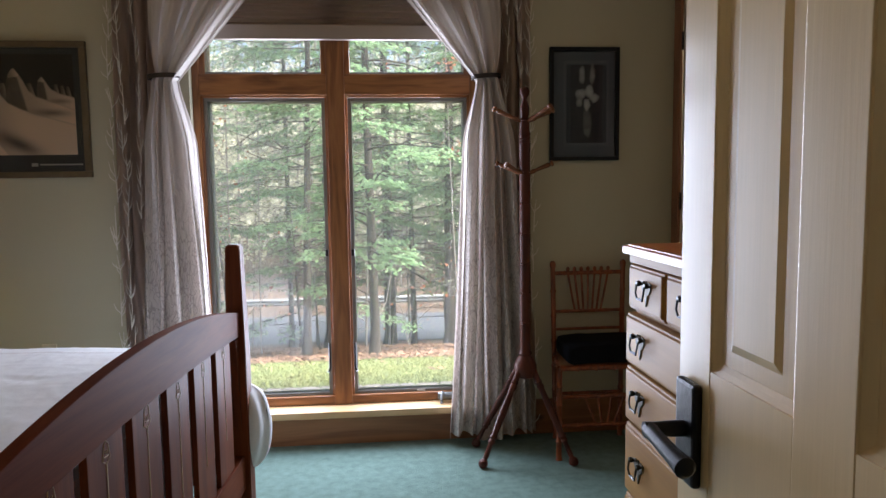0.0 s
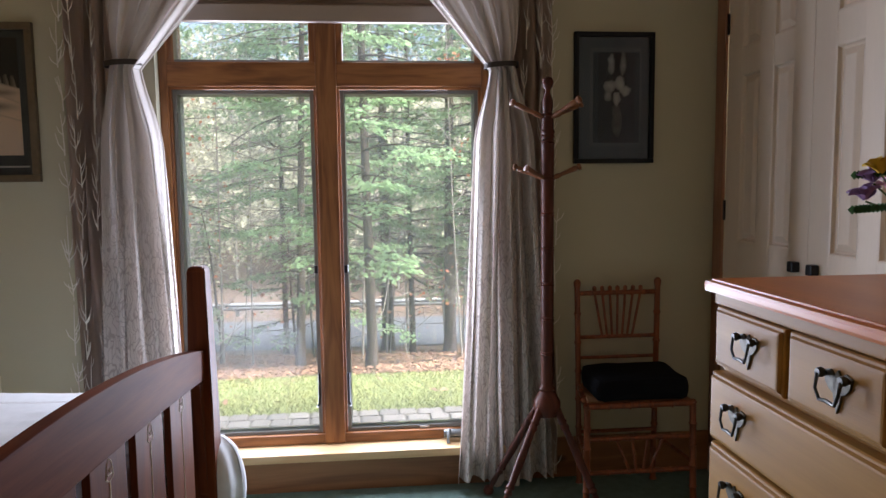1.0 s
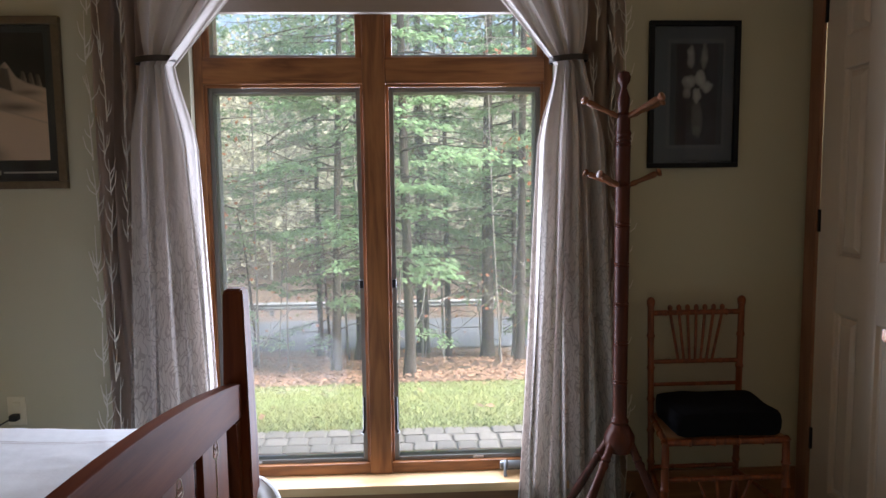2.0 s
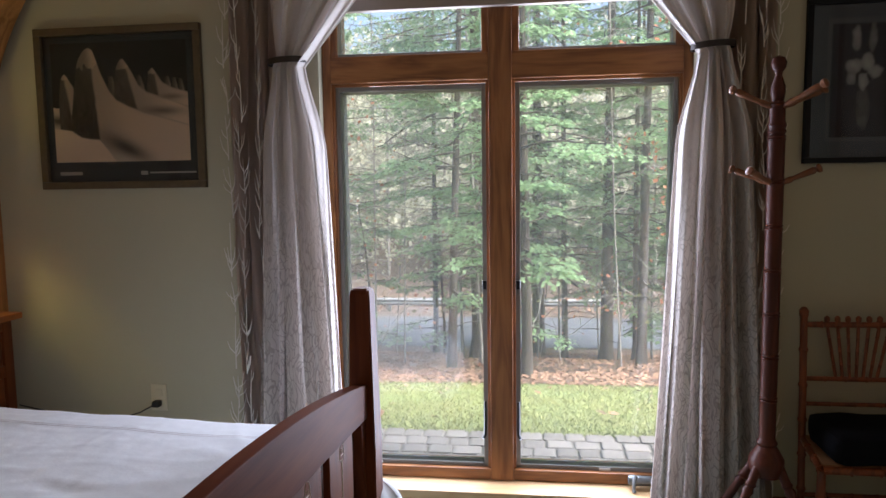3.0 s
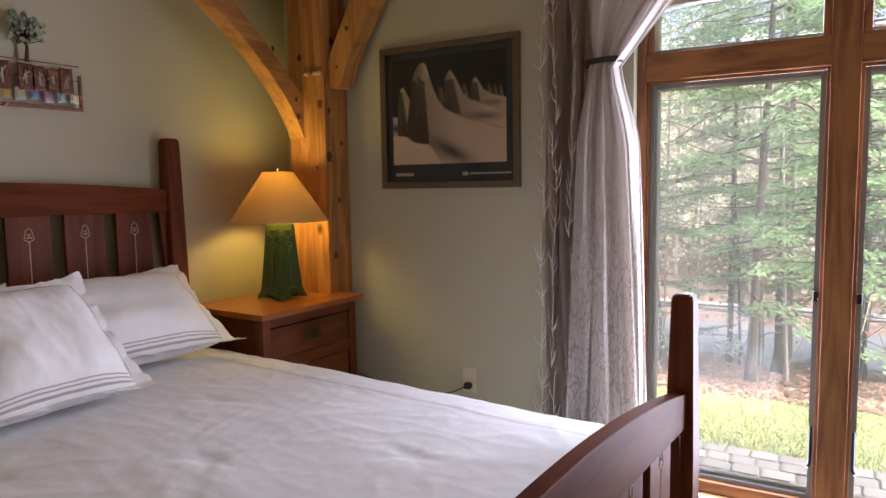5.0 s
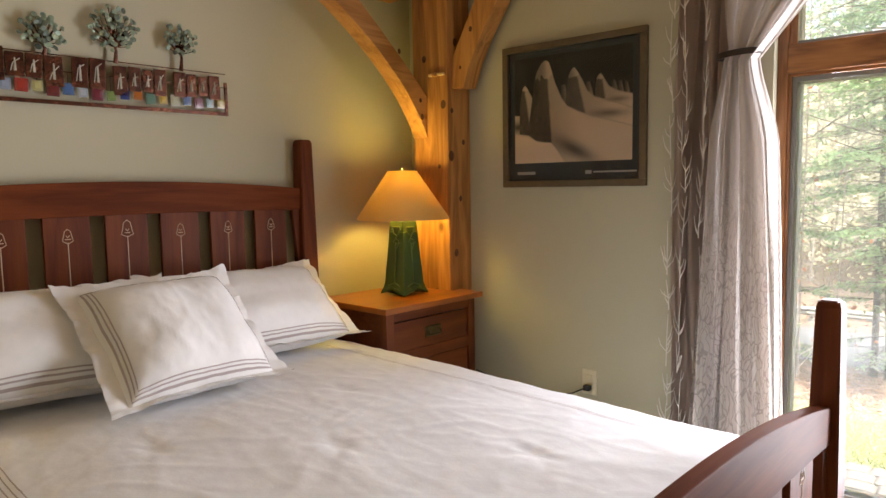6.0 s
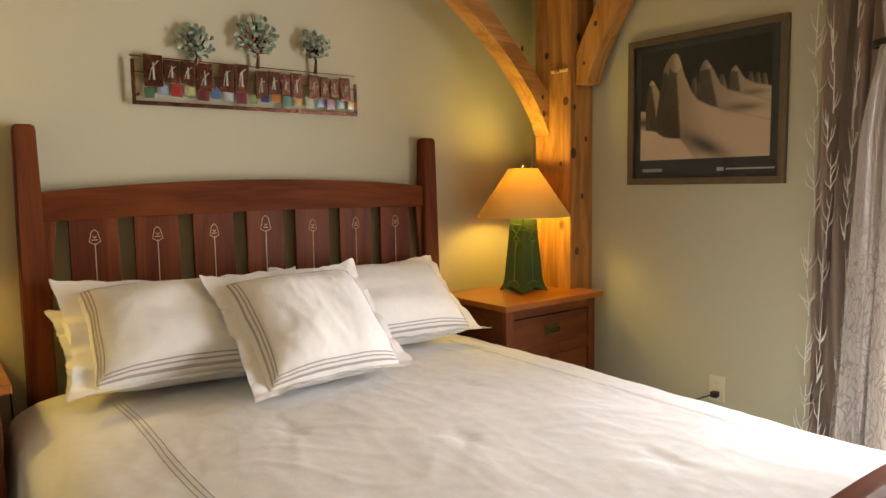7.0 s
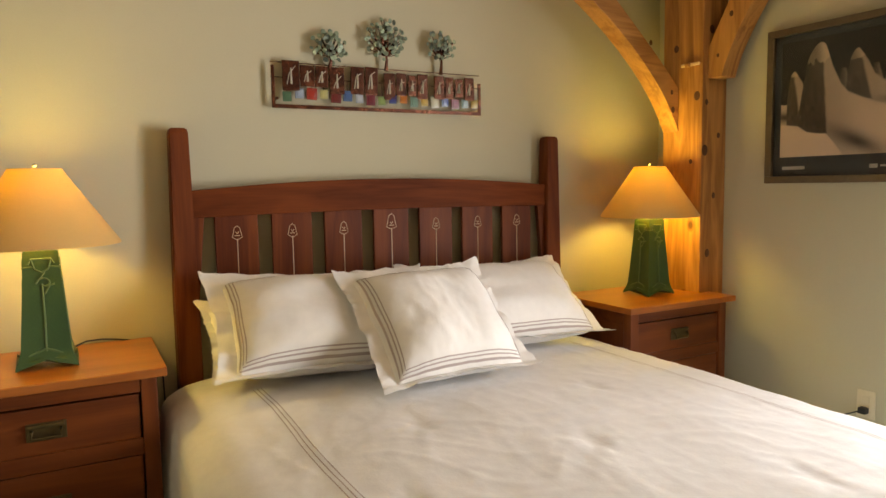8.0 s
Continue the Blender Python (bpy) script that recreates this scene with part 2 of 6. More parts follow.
CRANK = mat("grey_crank_metal", (0.20, 0.21, 0.21), 0.4, 0.5, vary=0.06)
WHITE_TAG = mat("white_sticker", (0.75, 0.75, 0.72), 0.5, vary=0.02, bump=0)
SHEET = cloth("white_cotton", (0.87, 0.86, 0.86), 0.0, weave=38, relief=0.22, depth=0.003)
PILLOW = cloth("white_sateen", (0.86, 0.84, 0.81), 0.0, weave=34, relief=0.2, depth=0.003)
STRIPE = mat("taupe_stitching", (0.50, 0.42, 0.39), 0.85, vary=0.1, fine=(500, 500, 500), bump=0.3)
SHEER = cloth("sheer_branch_cloth", (0.70, 0.63, 0.575), 0.25, (0.45, 0.385, 0.345), 0.9, 1.75, (55, 55, 6), 0.10)
DRAPE = cloth("taupe_drape", (0.56, 0.43, 0.34), 0.15)
TWIG = cloth("cream_embroidery", (0.80, 0.75, 0.67), 0.15)
BAND = mat("dark_bronze_band", (0.05, 0.038, 0.032), 0.4, 0.5, vary=0.1)
BLIND = cloth("honeycomb_blind", (0.40, 0.29, 0.22), 0.3)
BLIND_BAR = mat("blind_bar", (0.36, 0.29, 0.24), 0.5, vary=0.05)
SHADE = cloth("parchment_shade", (0.66, 0.47, 0.20), 0.32)
CERAMIC = mat("green_matte_ceramic", (0.034, 0.090, 0.026), 0.38, vary=0.2, scale=(14, 14, 8), fine=(160, 160, 160), bump=0.12, tone=(0.02, 0.06, 0.022), coat=0.15)
# raised relief lines are coloured lighter than the body
CERAMIC_EDGE = mat("lighter_ceramic_relief", (0.095, 0.165, 0.065), 0.4, vary=0.1)
FRAME_DUNE = mat("bronze_picture_frame", (0.16, 0.115, 0.065), 0.4, 0.35, vary=0.2, scale=(30, 30, 30))
FRAME_BLACK = mat("black_picture_frame", (0.007, 0.007, 0.008), 0.5, vary=0.1, spec=0.2)
MAT_BLACK = mat("black_mount", (0.02, 0.02, 0.024), 0.35, vary=0.1, bump=0)
PRINT = printed("picture_print", 0.7)
INK = mat("pale_ink", (0.45, 0.42, 0.38), 0.6, vary=0.02, bump=0)
COPPER = mat("fired_copper", (0.17, 0.058, 0.028), 0.26, 0.85, vary=0.3, scale=(26, 26, 26), tone=(0.016, 0.008, 0.008), bump=0.3)
WIRE = mat("pale_wire", (0.36, 0.33, 0.25), 0.4, 0.6, vary=0.1)
DISC = mat("patina_discs", (0.26, 0.31, 0.19), 0.45, 0.15, vary=0.3, scale=(30, 30, 30), tone=(0.07, 0.11, 0.09), island=0.7)
PLASTIC = mat("ivory_plastic", (0.64, 0.57, 0.40), 0.4, vary=0.03, bump=0)
RUBBER = mat("black_rubber", (0.015, 0.015, 0.015), 0.5, vary=0.05)
VELVET = mat("black_cushion_cloth", (0.008, 0.008, 0.010), 0.95, vary=0.2, fine=(300, 300, 300), bump=0.6, spec=0.1)
# outdoor haze is put into the window pane as a pale film
PANE = glass("hazed_window_glass", veil=0.145)
PICTURE_GLASS = glass("picture_glass", 0.01, ior=1.3)
VASE = glass("vase_glass", 0.05, (0.93, 0.95, 0.95))
GRASS = mat("lawn_turf", (0.21, 0.28, 0.12), 0.9, vary=0.22, scale=(1.3, 1.3, 1.3), fine=(60, 60, 60), bump=0.8, dist=0.03, tone=(0.20, 0.17, 0.07), spec=0.1)
BLADE = mat("grass_blades", (0.24, 0.32, 0.14), 0.8, vary=0.2, scale=(2, 2, 2), tone=(0.28, 0.24, 0.10), bump=0, island=0.3, spec=0.2)
LITTER = mat("leaf_litter_soil", (0.15, 0.11, 0.085), 0.95, vary=0.25, scale=(2, 2, 2), fine=(40, 40, 40), bump=0.9, dist=0.04, tone=(0.07, 0.045, 0.032))
LEAF_DRY = mat("fallen_leaves", (0.23, 0.145, 0.095), 0.8, vary=0.2, scale=(3, 3, 3), bump=0, island=0.5, tone=(0.24, 0.12, 0.075))
ASPHALT = mat("asphalt", (0.075, 0.083, 0.10), 0.85, vary=0.1, scale=(0.6, 0.6, 0.6), fine=(120, 120, 120), bump=0.3)
PAVER = mat("concrete_paver", (0.27, 0.25, 0.24), 0.9, vary=0.2, scale=(9, 9, 9), fine=(120, 120, 120), bump=0.5, obrand=0.2)
JOINT = mat("joint_sand", (0.15, 0.14, 0.125), 0.95, vary=0.2, scale=(12, 12, 12), fine=(160, 160, 160), bump=0.6)
RAIL = mat("galvanised_rail", (0.26, 0.27, 0.28), 0.5, 0.4, vary=0.1)
BARK = mat("hemlock_bark", (0.10, 0.080, 0.068), 0.95, vary=0.25, scale=(14, 14, 3), fine=(60, 60, 12), bump=0.9, dist=0.02)
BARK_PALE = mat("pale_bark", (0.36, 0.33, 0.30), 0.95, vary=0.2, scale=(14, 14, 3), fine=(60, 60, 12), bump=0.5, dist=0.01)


def leafy(name, color, tone, through=0.65):
    m = mat(name, color, 0.6, vary=0.2, scale=(0.9, 0.9, 0.9), fine=(7, 7, 7), bump=0, tone=tone, island=0.3, spec=0.25)
    n, l = m.node_tree.nodes, m.node_tree.links
    b = n["Principled BSDF"]
    tr, ms = n.new("ShaderNodeBsdfTranslucent"), n.new("ShaderNodeMixShader")
    l.new(b.inputs["Base Color"].links[0].from_socket, tr.inputs["Color"])
    ms.inputs["Fac"].default_value = through
    l.new(b.outputs["BSDF"], ms.inputs[1])
    l.new(tr.outputs["BSDF"], ms.inputs[2])
    l.new(ms.outputs["Shader"], n["Material Output"].inputs["Surface"])
    return m


HEMLOCK = leafy("hemlock_needles", (0.33, 0.47, 0.26), (0.23, 0.37, 0.20))
YELLOWING = leafy("yellow_green_leaves", (0.26, 0.27, 0.10), (0.16, 0.17, 0.08))
RUSSET = leafy("russet_leaves", (0.50, 0.20, 0.10), (0.36, 0.13, 0.07))
# distance haze is put into this leaf colour, so it is extra pale
FARLEAF = leafy("haze_paled_foliage", (0.58, 0.60, 0.46), (0.52, 0.49, 0.40))

# ---- building blocks ----


def thing(name, at, label="", category="", group="", turn=0.0):
    ob = new(name)
    ob.empty_display_size = 0.1
    ob.matrix_basis = pose(*at, 0, 0, turn)
    return tagged(ob, label, category, group)


def part(name, bm, material, parent=None, label="", smooth=False):
    me = bpy.data.meshes.new(name)
    bm.to_mesh(me)
    bm.free()
    if smooth:
        me.shade_smooth()
        me.set_sharp_from_angle(angle=radians(38))
    me.materials.append(material)
    ob = new(name, me)
    if parent:
        ob.parent = parent
    if label:
        ob["label"] = label
    return ob


def raw(name, verts, faces, material, parent=None, label="", smooth=False):
    me = bpy.data.meshes.new(name)
    me.from_pydata(verts, [], faces)
    if smooth:
        me.shade_smooth()
    me.materials.append(material)
    ob = new(name, me)
    if parent:
        ob.parent = parent
    if label:
        ob["label"] = label
    return ob


def structure(ob, label, category):
    return tagged(ob, label, category, "", "structure")


def box(x0, x1, y0, y1, z0, z1, bevel=0.0, bm=None, m=None):
    """A block between two corners, with worn edges; added to bm if given."""
    b = bmesh.new()
    bmesh.ops.create_cube(b, size=1, matrix=Matrix.LocRotScale(((x0 + x1) / 2, (y0 + y1) / 2, (z0 + z1) / 2), None, (abs(x1 - x0), abs(y1 - y0), abs(z1 - z0))))
    if bevel:
        bmesh.ops.bevel(b, geom=b.edges[:], offset=bevel, segments=2, affect="EDGES", profile=0.6)
    if m is not None:
        b.transform(m)
    return join(bm, b)


def join(bm, b):
    if bm is None:
        return b
    b.verts.index_update()
    vs = [bm.verts.new(v.co) for v in b.verts]
    for f in b.faces:
        try:
            bm.faces.new([vs[v.index] for v in f.verts])
        except ValueError:
            pass
    b.free()
    return bm


def lathe(profile, segs=20, bm=None, m=None):
    """A turned form from (radius, height) pairs."""
    b = bmesh.new()
    rings = []
    for r, z in profile:
        rings.append([b.verts.new((r * math.cos(2 * math.pi * i / segs), r * math.sin(2 * math.pi * i / segs), z)) for i in range(segs)])
    for a, c in zip(rings, rings[1:]):
        for i in range(segs):
            b.faces.new((a[i], a[(i + 1) % segs], c[(i + 1) % segs], c[i]))
    b.faces.new(rings[0][::-1])
    b.faces.new(rings[-1])
    b.verts.index_update()
    if m is not None:
        b.transform(m)
    return join(bm, b)


def tube(points, radius, segs=8, bm=None, closed=False):
    """A round bar along points; radius is a number or one for each point."""
    b = bmesh.new()
    pts = [Vector(p) for p in points]
    rad = radius if isinstance(radius, (list, tuple)) else [radius] * len(pts)
    rings = []
    side = None
    for i, p in enumerate(pts):
        d = (pts[min(i + 1, len(pts) - 1)] - pts[max(i - 1, 0)]).normalized()
        if side is None:
            side = d.orthogonal().normalized()
        side = (side - d * side.dot(d)).normalized()
        up = d.cross(side)
        rings.append([b.verts.new(p + (side * math.cos(2 * math.pi * k / segs) + up * math.sin(2 * math.pi * k / segs)) * rad[i]) for k in range(segs)])
    for a, c in zip(rings, rings[1:]):
        for k in range(segs):
            b.faces.new((a[k], a[(k + 1) % segs], c[(k + 1) % segs], c[k]))
    b.faces.new(rings[0][::-1])
    b.faces.new(rings[-1])
    b.verts.index_update()
    return join(bm, b)


def sheet(f, nu, nv, bm=None, thick=0.0):
    """A surface f(u, v), u and v from 0 to 1, with a back side where it has thickness."""
    b = bmesh.new()
    g = [[b.verts.new(f(i / nu, j / nv)) for j in range(nv + 1)] for i in range(nu + 1)]
    for i in range(nu):
        for j in range(nv):
            b.faces.new((g[i][j], g[i + 1][j], g[i + 1][j + 1], g[i][j + 1]))
    if thick:
        bmesh.ops.solidify(b, geom=b.faces[:], thickness=thick)
    b.verts.index_update()
    return join(bm, b)


def prism(outline, axis, lo, hi, bevel=0.0):
    """A flat outline of (a, b) pairs, drawn out along an axis."""
    b = bmesh.new()
    order = {"x": lambda a, c, w: (w, a, c), "y": lambda a, c, w: (a, w, c), "z": lambda a, c, w: (a, c, w)}[axis]
    front = [b.verts.new(order(a, c, lo)) for a, c in outline]
    back = [b.verts.new(order(a, c, hi)) for a, c in outline]
    k = len(outline)
    b.faces.new(front)
    b.faces.new(back[::-1])
    for i in range(k):
        b.faces.new((front[i], back[i], back[(i + 1) % k], front[(i + 1) % k]))
    bmesh.ops.recalc_face_normals(b, faces=b.faces[:])
    if bevel:
        bmesh.ops.bevel(b, geom=b.edges[:], offset=bevel, segments=2, affect="EDGES", profile=0.6)
    b.verts.index_update()
    return b


def smoothstep(a, b, x):
    t = min(1.0, max(0.0, (x - a) / (b - a)))
    return t * t * (3 - 2 * t)


# ---- the room ----
XW, XE, YN, YS, H = -2.80, 1.80, 3.62, 0.25, 2.75   # inner faces of the walls, ceiling height
SKEW = -3.0                                          # the bed wall runs three degrees off square


def bed_wall(y):
    return -2.565 + (y - 2.866) * math.tan(radians(-SKEW))


WX0, WX1, WZ0, WZ1 = -0.70, 0.745, 0.19, 2.52       # window opening
floor_ob = structure(part("floor", box(XW - 0.1, XE + 0.1, -1.6, YN + 0.1, -0.06, 0.0), CARPET), "soft green cut-pile wall-to-wall bedroom carpet", "carpet")
ceil_ob = structure(part("ceiling", box(XW - 0.1, XE + 0.1, -1.6, YN + 0.1, H, H + 0.1), CEIL), "unseen bedroom ceiling in a brown wood tone that damps bounce light", "ceiling")

bm = box(XW - 0.15, WX0, YN, YN + 0.25, 0, H)
box(WX1, XE + 0.15, YN, YN + 0.25, 0, H, bm=bm)
box(WX0, WX1, YN, YN + 0.25, 0, WZ0 - 0.04, bm=bm)
box(WX0, WX1, YN, YN + 0.25, WZ1, H, bm=bm)
structure(part("wall_north", bm, WALL), "sage-beige painted wall with a tall window", "wall")
structure(part("wall_west", prism([(bed_wall(-1.6), -1.6), (bed_wall(YN), YN), (bed_wall(YN) - 0.15, YN), (bed_wall(-1.6) - 0.15, -1.6)], "z", 0, H), WALL), "sage-beige painted wall behind the bed", "wall")
CY0, CY1, CZ = 2.31, 3.525, 2.32                     # closet opening
bm = box(XE, XE + 0.15, -1.6, CY0 - 0.02, 0, H)
box(XE, XE + 0.15, CY0 - 0.02, CY1 + 0.02, CZ, H, bm=bm)
box(XE, XE + 0.15, CY1 + 0.02, YN, 0, H, bm=bm)
structure(part("wall_east", bm, WALL), "sage-beige painted wall with closet doors", "wall")
DX0, DX1 = -0.14, 0.69                               # entry doorway
bm = box(XW, DX0, YS - 0.12, YS, 0, H)
box(DX1, XE, YS - 0.12, YS, 0, H, bm=bm)
box(DX0, DX1, YS - 0.12, YS, 2.08, H, bm=bm)
structure(part("wall_south", bm, WALL), "sage-beige painted wall with the entry doorway", "wall")
structure(part("wall_hall", box(XW, XE, -1.6, -1.5, 0, H), WALL), "plain hallway wall behind the entry door", "wall")

PX0, PX1, PY0 = -2.345, -2.120, 3.445               # corner timber post
bm = box(WX1 + 0.002, XE, YN - 0.018, YN, 0, 0.19, 0.004)
box(PX1 + 0.004, WX0 - 0.002, YN - 0.018, YN, 0, 0.19, 0.004, bm=bm)
structure(part("baseboard", bm, SKIRT), "brown stained pine baseboard along the wall", "baseboard")


# ---- window ----
win = structure(thing("window_1", (0.02, YN, WZ0)), "tall fir-framed casement window with transom lights", "window")


def wbox(name, x0, x1, y0, y1, z0, z1, material, bevel=0.003, parent=win, label=""):
    return part(name, box(x0 - 0.02, x1 - 0.02, y0 - YN, y1 - YN, z0 - WZ0, z1 - WZ0, bevel), material, parent, label)


FY0, FY1 = 3.668, 3.80
MX0, MX1 = -0.030, 0.062
wbox("jamb", WX0, WX0 + 0.035, FY0, FY1, WZ0, WZ1, FIR_Z)
wbox("jamb", WX1 - 0.035, WX1, FY0, FY1, WZ0, WZ1, FIR_Z)
wbox("mullion", MX0, MX1, FY0 - 0.006, FY1, WZ0, WZ1, FIR_Z)
for xa, xb in ((WX0 + 0.035, MX0), (MX1, WX1 - 0.035)):
    wbox("transom_bar", xa, xb, FY0, FY1, 1.82, 1.925, FIR_X)
    wbox("head", xa, xb, FY0, FY1, WZ1 - 0.05, WZ1, FIR_X)
    wbox("bottom_rail", xa, xb, FY0, FY1, WZ0, WZ0 + 0.045, FIR_X)
    # stepped fir stops and grey sash trim round the pane
    za, zb = WZ0 + 0.045, 1.82
    for s, e in ((xa, xa + 0.012), (xb - 0.012, xb)):
        wbox("stop", s, e, FY0 + 0.012, FY1, za, zb, FIR_Z, 0.002)
    wbox("stop", xa + 0.012, xb - 0.012, FY0 + 0.012, FY1, zb - 0.012, zb, FIR_X, 0.002)
    for s, e in ((xa + 0.012, xa + 0.030), (xb - 0.030, xb - 0.012)):
        wbox("sash_trim", s, e, FY0 + 0.026, FY1, za, zb - 0.012, GASKET, 0.002, label="grey metal sash trim")
    wbox("sash_trim", xa + 0.030, xb - 0.030, FY0 + 0.026, FY1, zb - 0.03, zb - 0.012, GASKET, 0.002, label="grey metal sash trim")
    wbox("sash_trim", xa + 0.030, xb - 0.030, FY0 + 0.022, 3.741, za, za + 0.018, GASKET, 0.002, label="grey metal sash trim")
    for s, e in ((xa, xa + 0.028), (xb - 0.028, xb)):
        wbox("transom_stop", s, e, FY0 + 0.014, FY1, 1.925, WZ1 - 0.05, FIR_Z, 0.003)
    wbox("transom_stop", xa + 0.028, xb - 0.028, FY0 + 0.02, FY1, 1.925, 1.938, GASKET, 0.002)
    for p0, p1 in ((za + 0.018, zb - 0.03), (1.938, WZ1 - 0.05)):
        g = wbox("pane", xa + 0.028, xb - 0.028, 3.735, 3.741, p0, p1, PANE, 0)
        g.visible_shadow = False
    # sticker on the sash
    wbox("sticker", xb - 0.30 if xa > 0 else xa + 0.13, (xb - 0.30 if xa > 0 else xa + 0.13) + 0.045, FY0 + 0.0195, FY0 + 0.022, za + 0.003, za + 0.013, WHITE_TAG, 0)
for lx, sgn in ((MX0 - 0.022, 1), (MX1 + 0.022, -1)):
    bm = tube([(lx - 0.02, 3.676 - YN, 0.52 - WZ0), (lx - 0.02, 3.672 - YN, 0.42 - WZ0), (lx - 0.02, 3.66 - YN, 0.385 - WZ0), (lx - 0.02 - sgn * 0.008, 3.65 - YN, 0.372 - WZ0)], [0.005, 0.006, 0.006, 0.007], 8)
    part("sash_lock", bm, BLACK, win, "slim black sash lock lever", True)
    wbox("hinge_block", lx - 0.008, lx + 0.008, 3.677, 3.694, 0.985, 1.02, BLACK, 0.002)
for cx, flip in ((-0.555, -1), (0.575, 1)):
    z = 0.222 - WZ0
    bm = lathe([(0.017, -0.055), (0.019, -0.045), (0.019, 0.04), (0.015, 0.055)], 14, m=Matrix.Translation((cx - 0.02, 3.64 - YN, z)) @ Matrix.Rotation(radians(90), 4, "Y"))
    tube([(cx - 0.05, 3.632 - YN, z + 0.02), (cx - 0.055, 3.62 - YN, z + 0.01), (cx - 0.06, 3.60 - YN, z - 0.015), (cx - 0.058, 3.597 - YN, z - 0.03)], [0.01, 0.008, 0.006, 0.009], 8, bm)
    part("crank", bm, CRANK, win, "grey folding window crank", True)
structure(part("window_sill", box(WX0 - 0.06, WX1 + 0.06, 3.548, 3.70, 0.150, 0.188, 0.006), SILL), "pale varnished pine window sill low over the floor", "window sill")
structure(part("trim", box(WX0 - 0.001, WX1 + 0.001, 3.585, 3.6198, 0.0, 0.150, 0.003), SKIRT), "dark knotty pine board under the window sill", "trim")

# honeycomb blind, half raised at the top
blind = tagged(thing("window_blind", (0.02, 3.645, 2.09)), "tan honeycomb window blind pulled up to the top", "blind")


def pleat(u, v):
    return (-0.70 + u * 1.40, 0.008 * (1 if round(v * 24) % 2 else -1), 0.072 + v * 0.36)


part("fabric", sheet(pleat, 1, 24, thick=0.004), BLIND, blind)
part("bottom_bar", box(-0.705, 0.705, -0.016, 0.016, 0.0, 0.072, 0.004), BLIND_BAR, blind, "taupe blind bottom bar")
part("headrail", box(-0.705, 0.705, -0.02, 0.02, 0.43, 0.47, 0.003), BLIND_BAR, blind)


# ---- curtains ----
rod = tagged(part("curtain_rod", tube([(-1.25, 3.53, 2.60), (1.25, 3.53, 2.60)], 0.014, 12), BLACK, None, "", True), "slim black metal curtain rod over the window", "curtain rod")


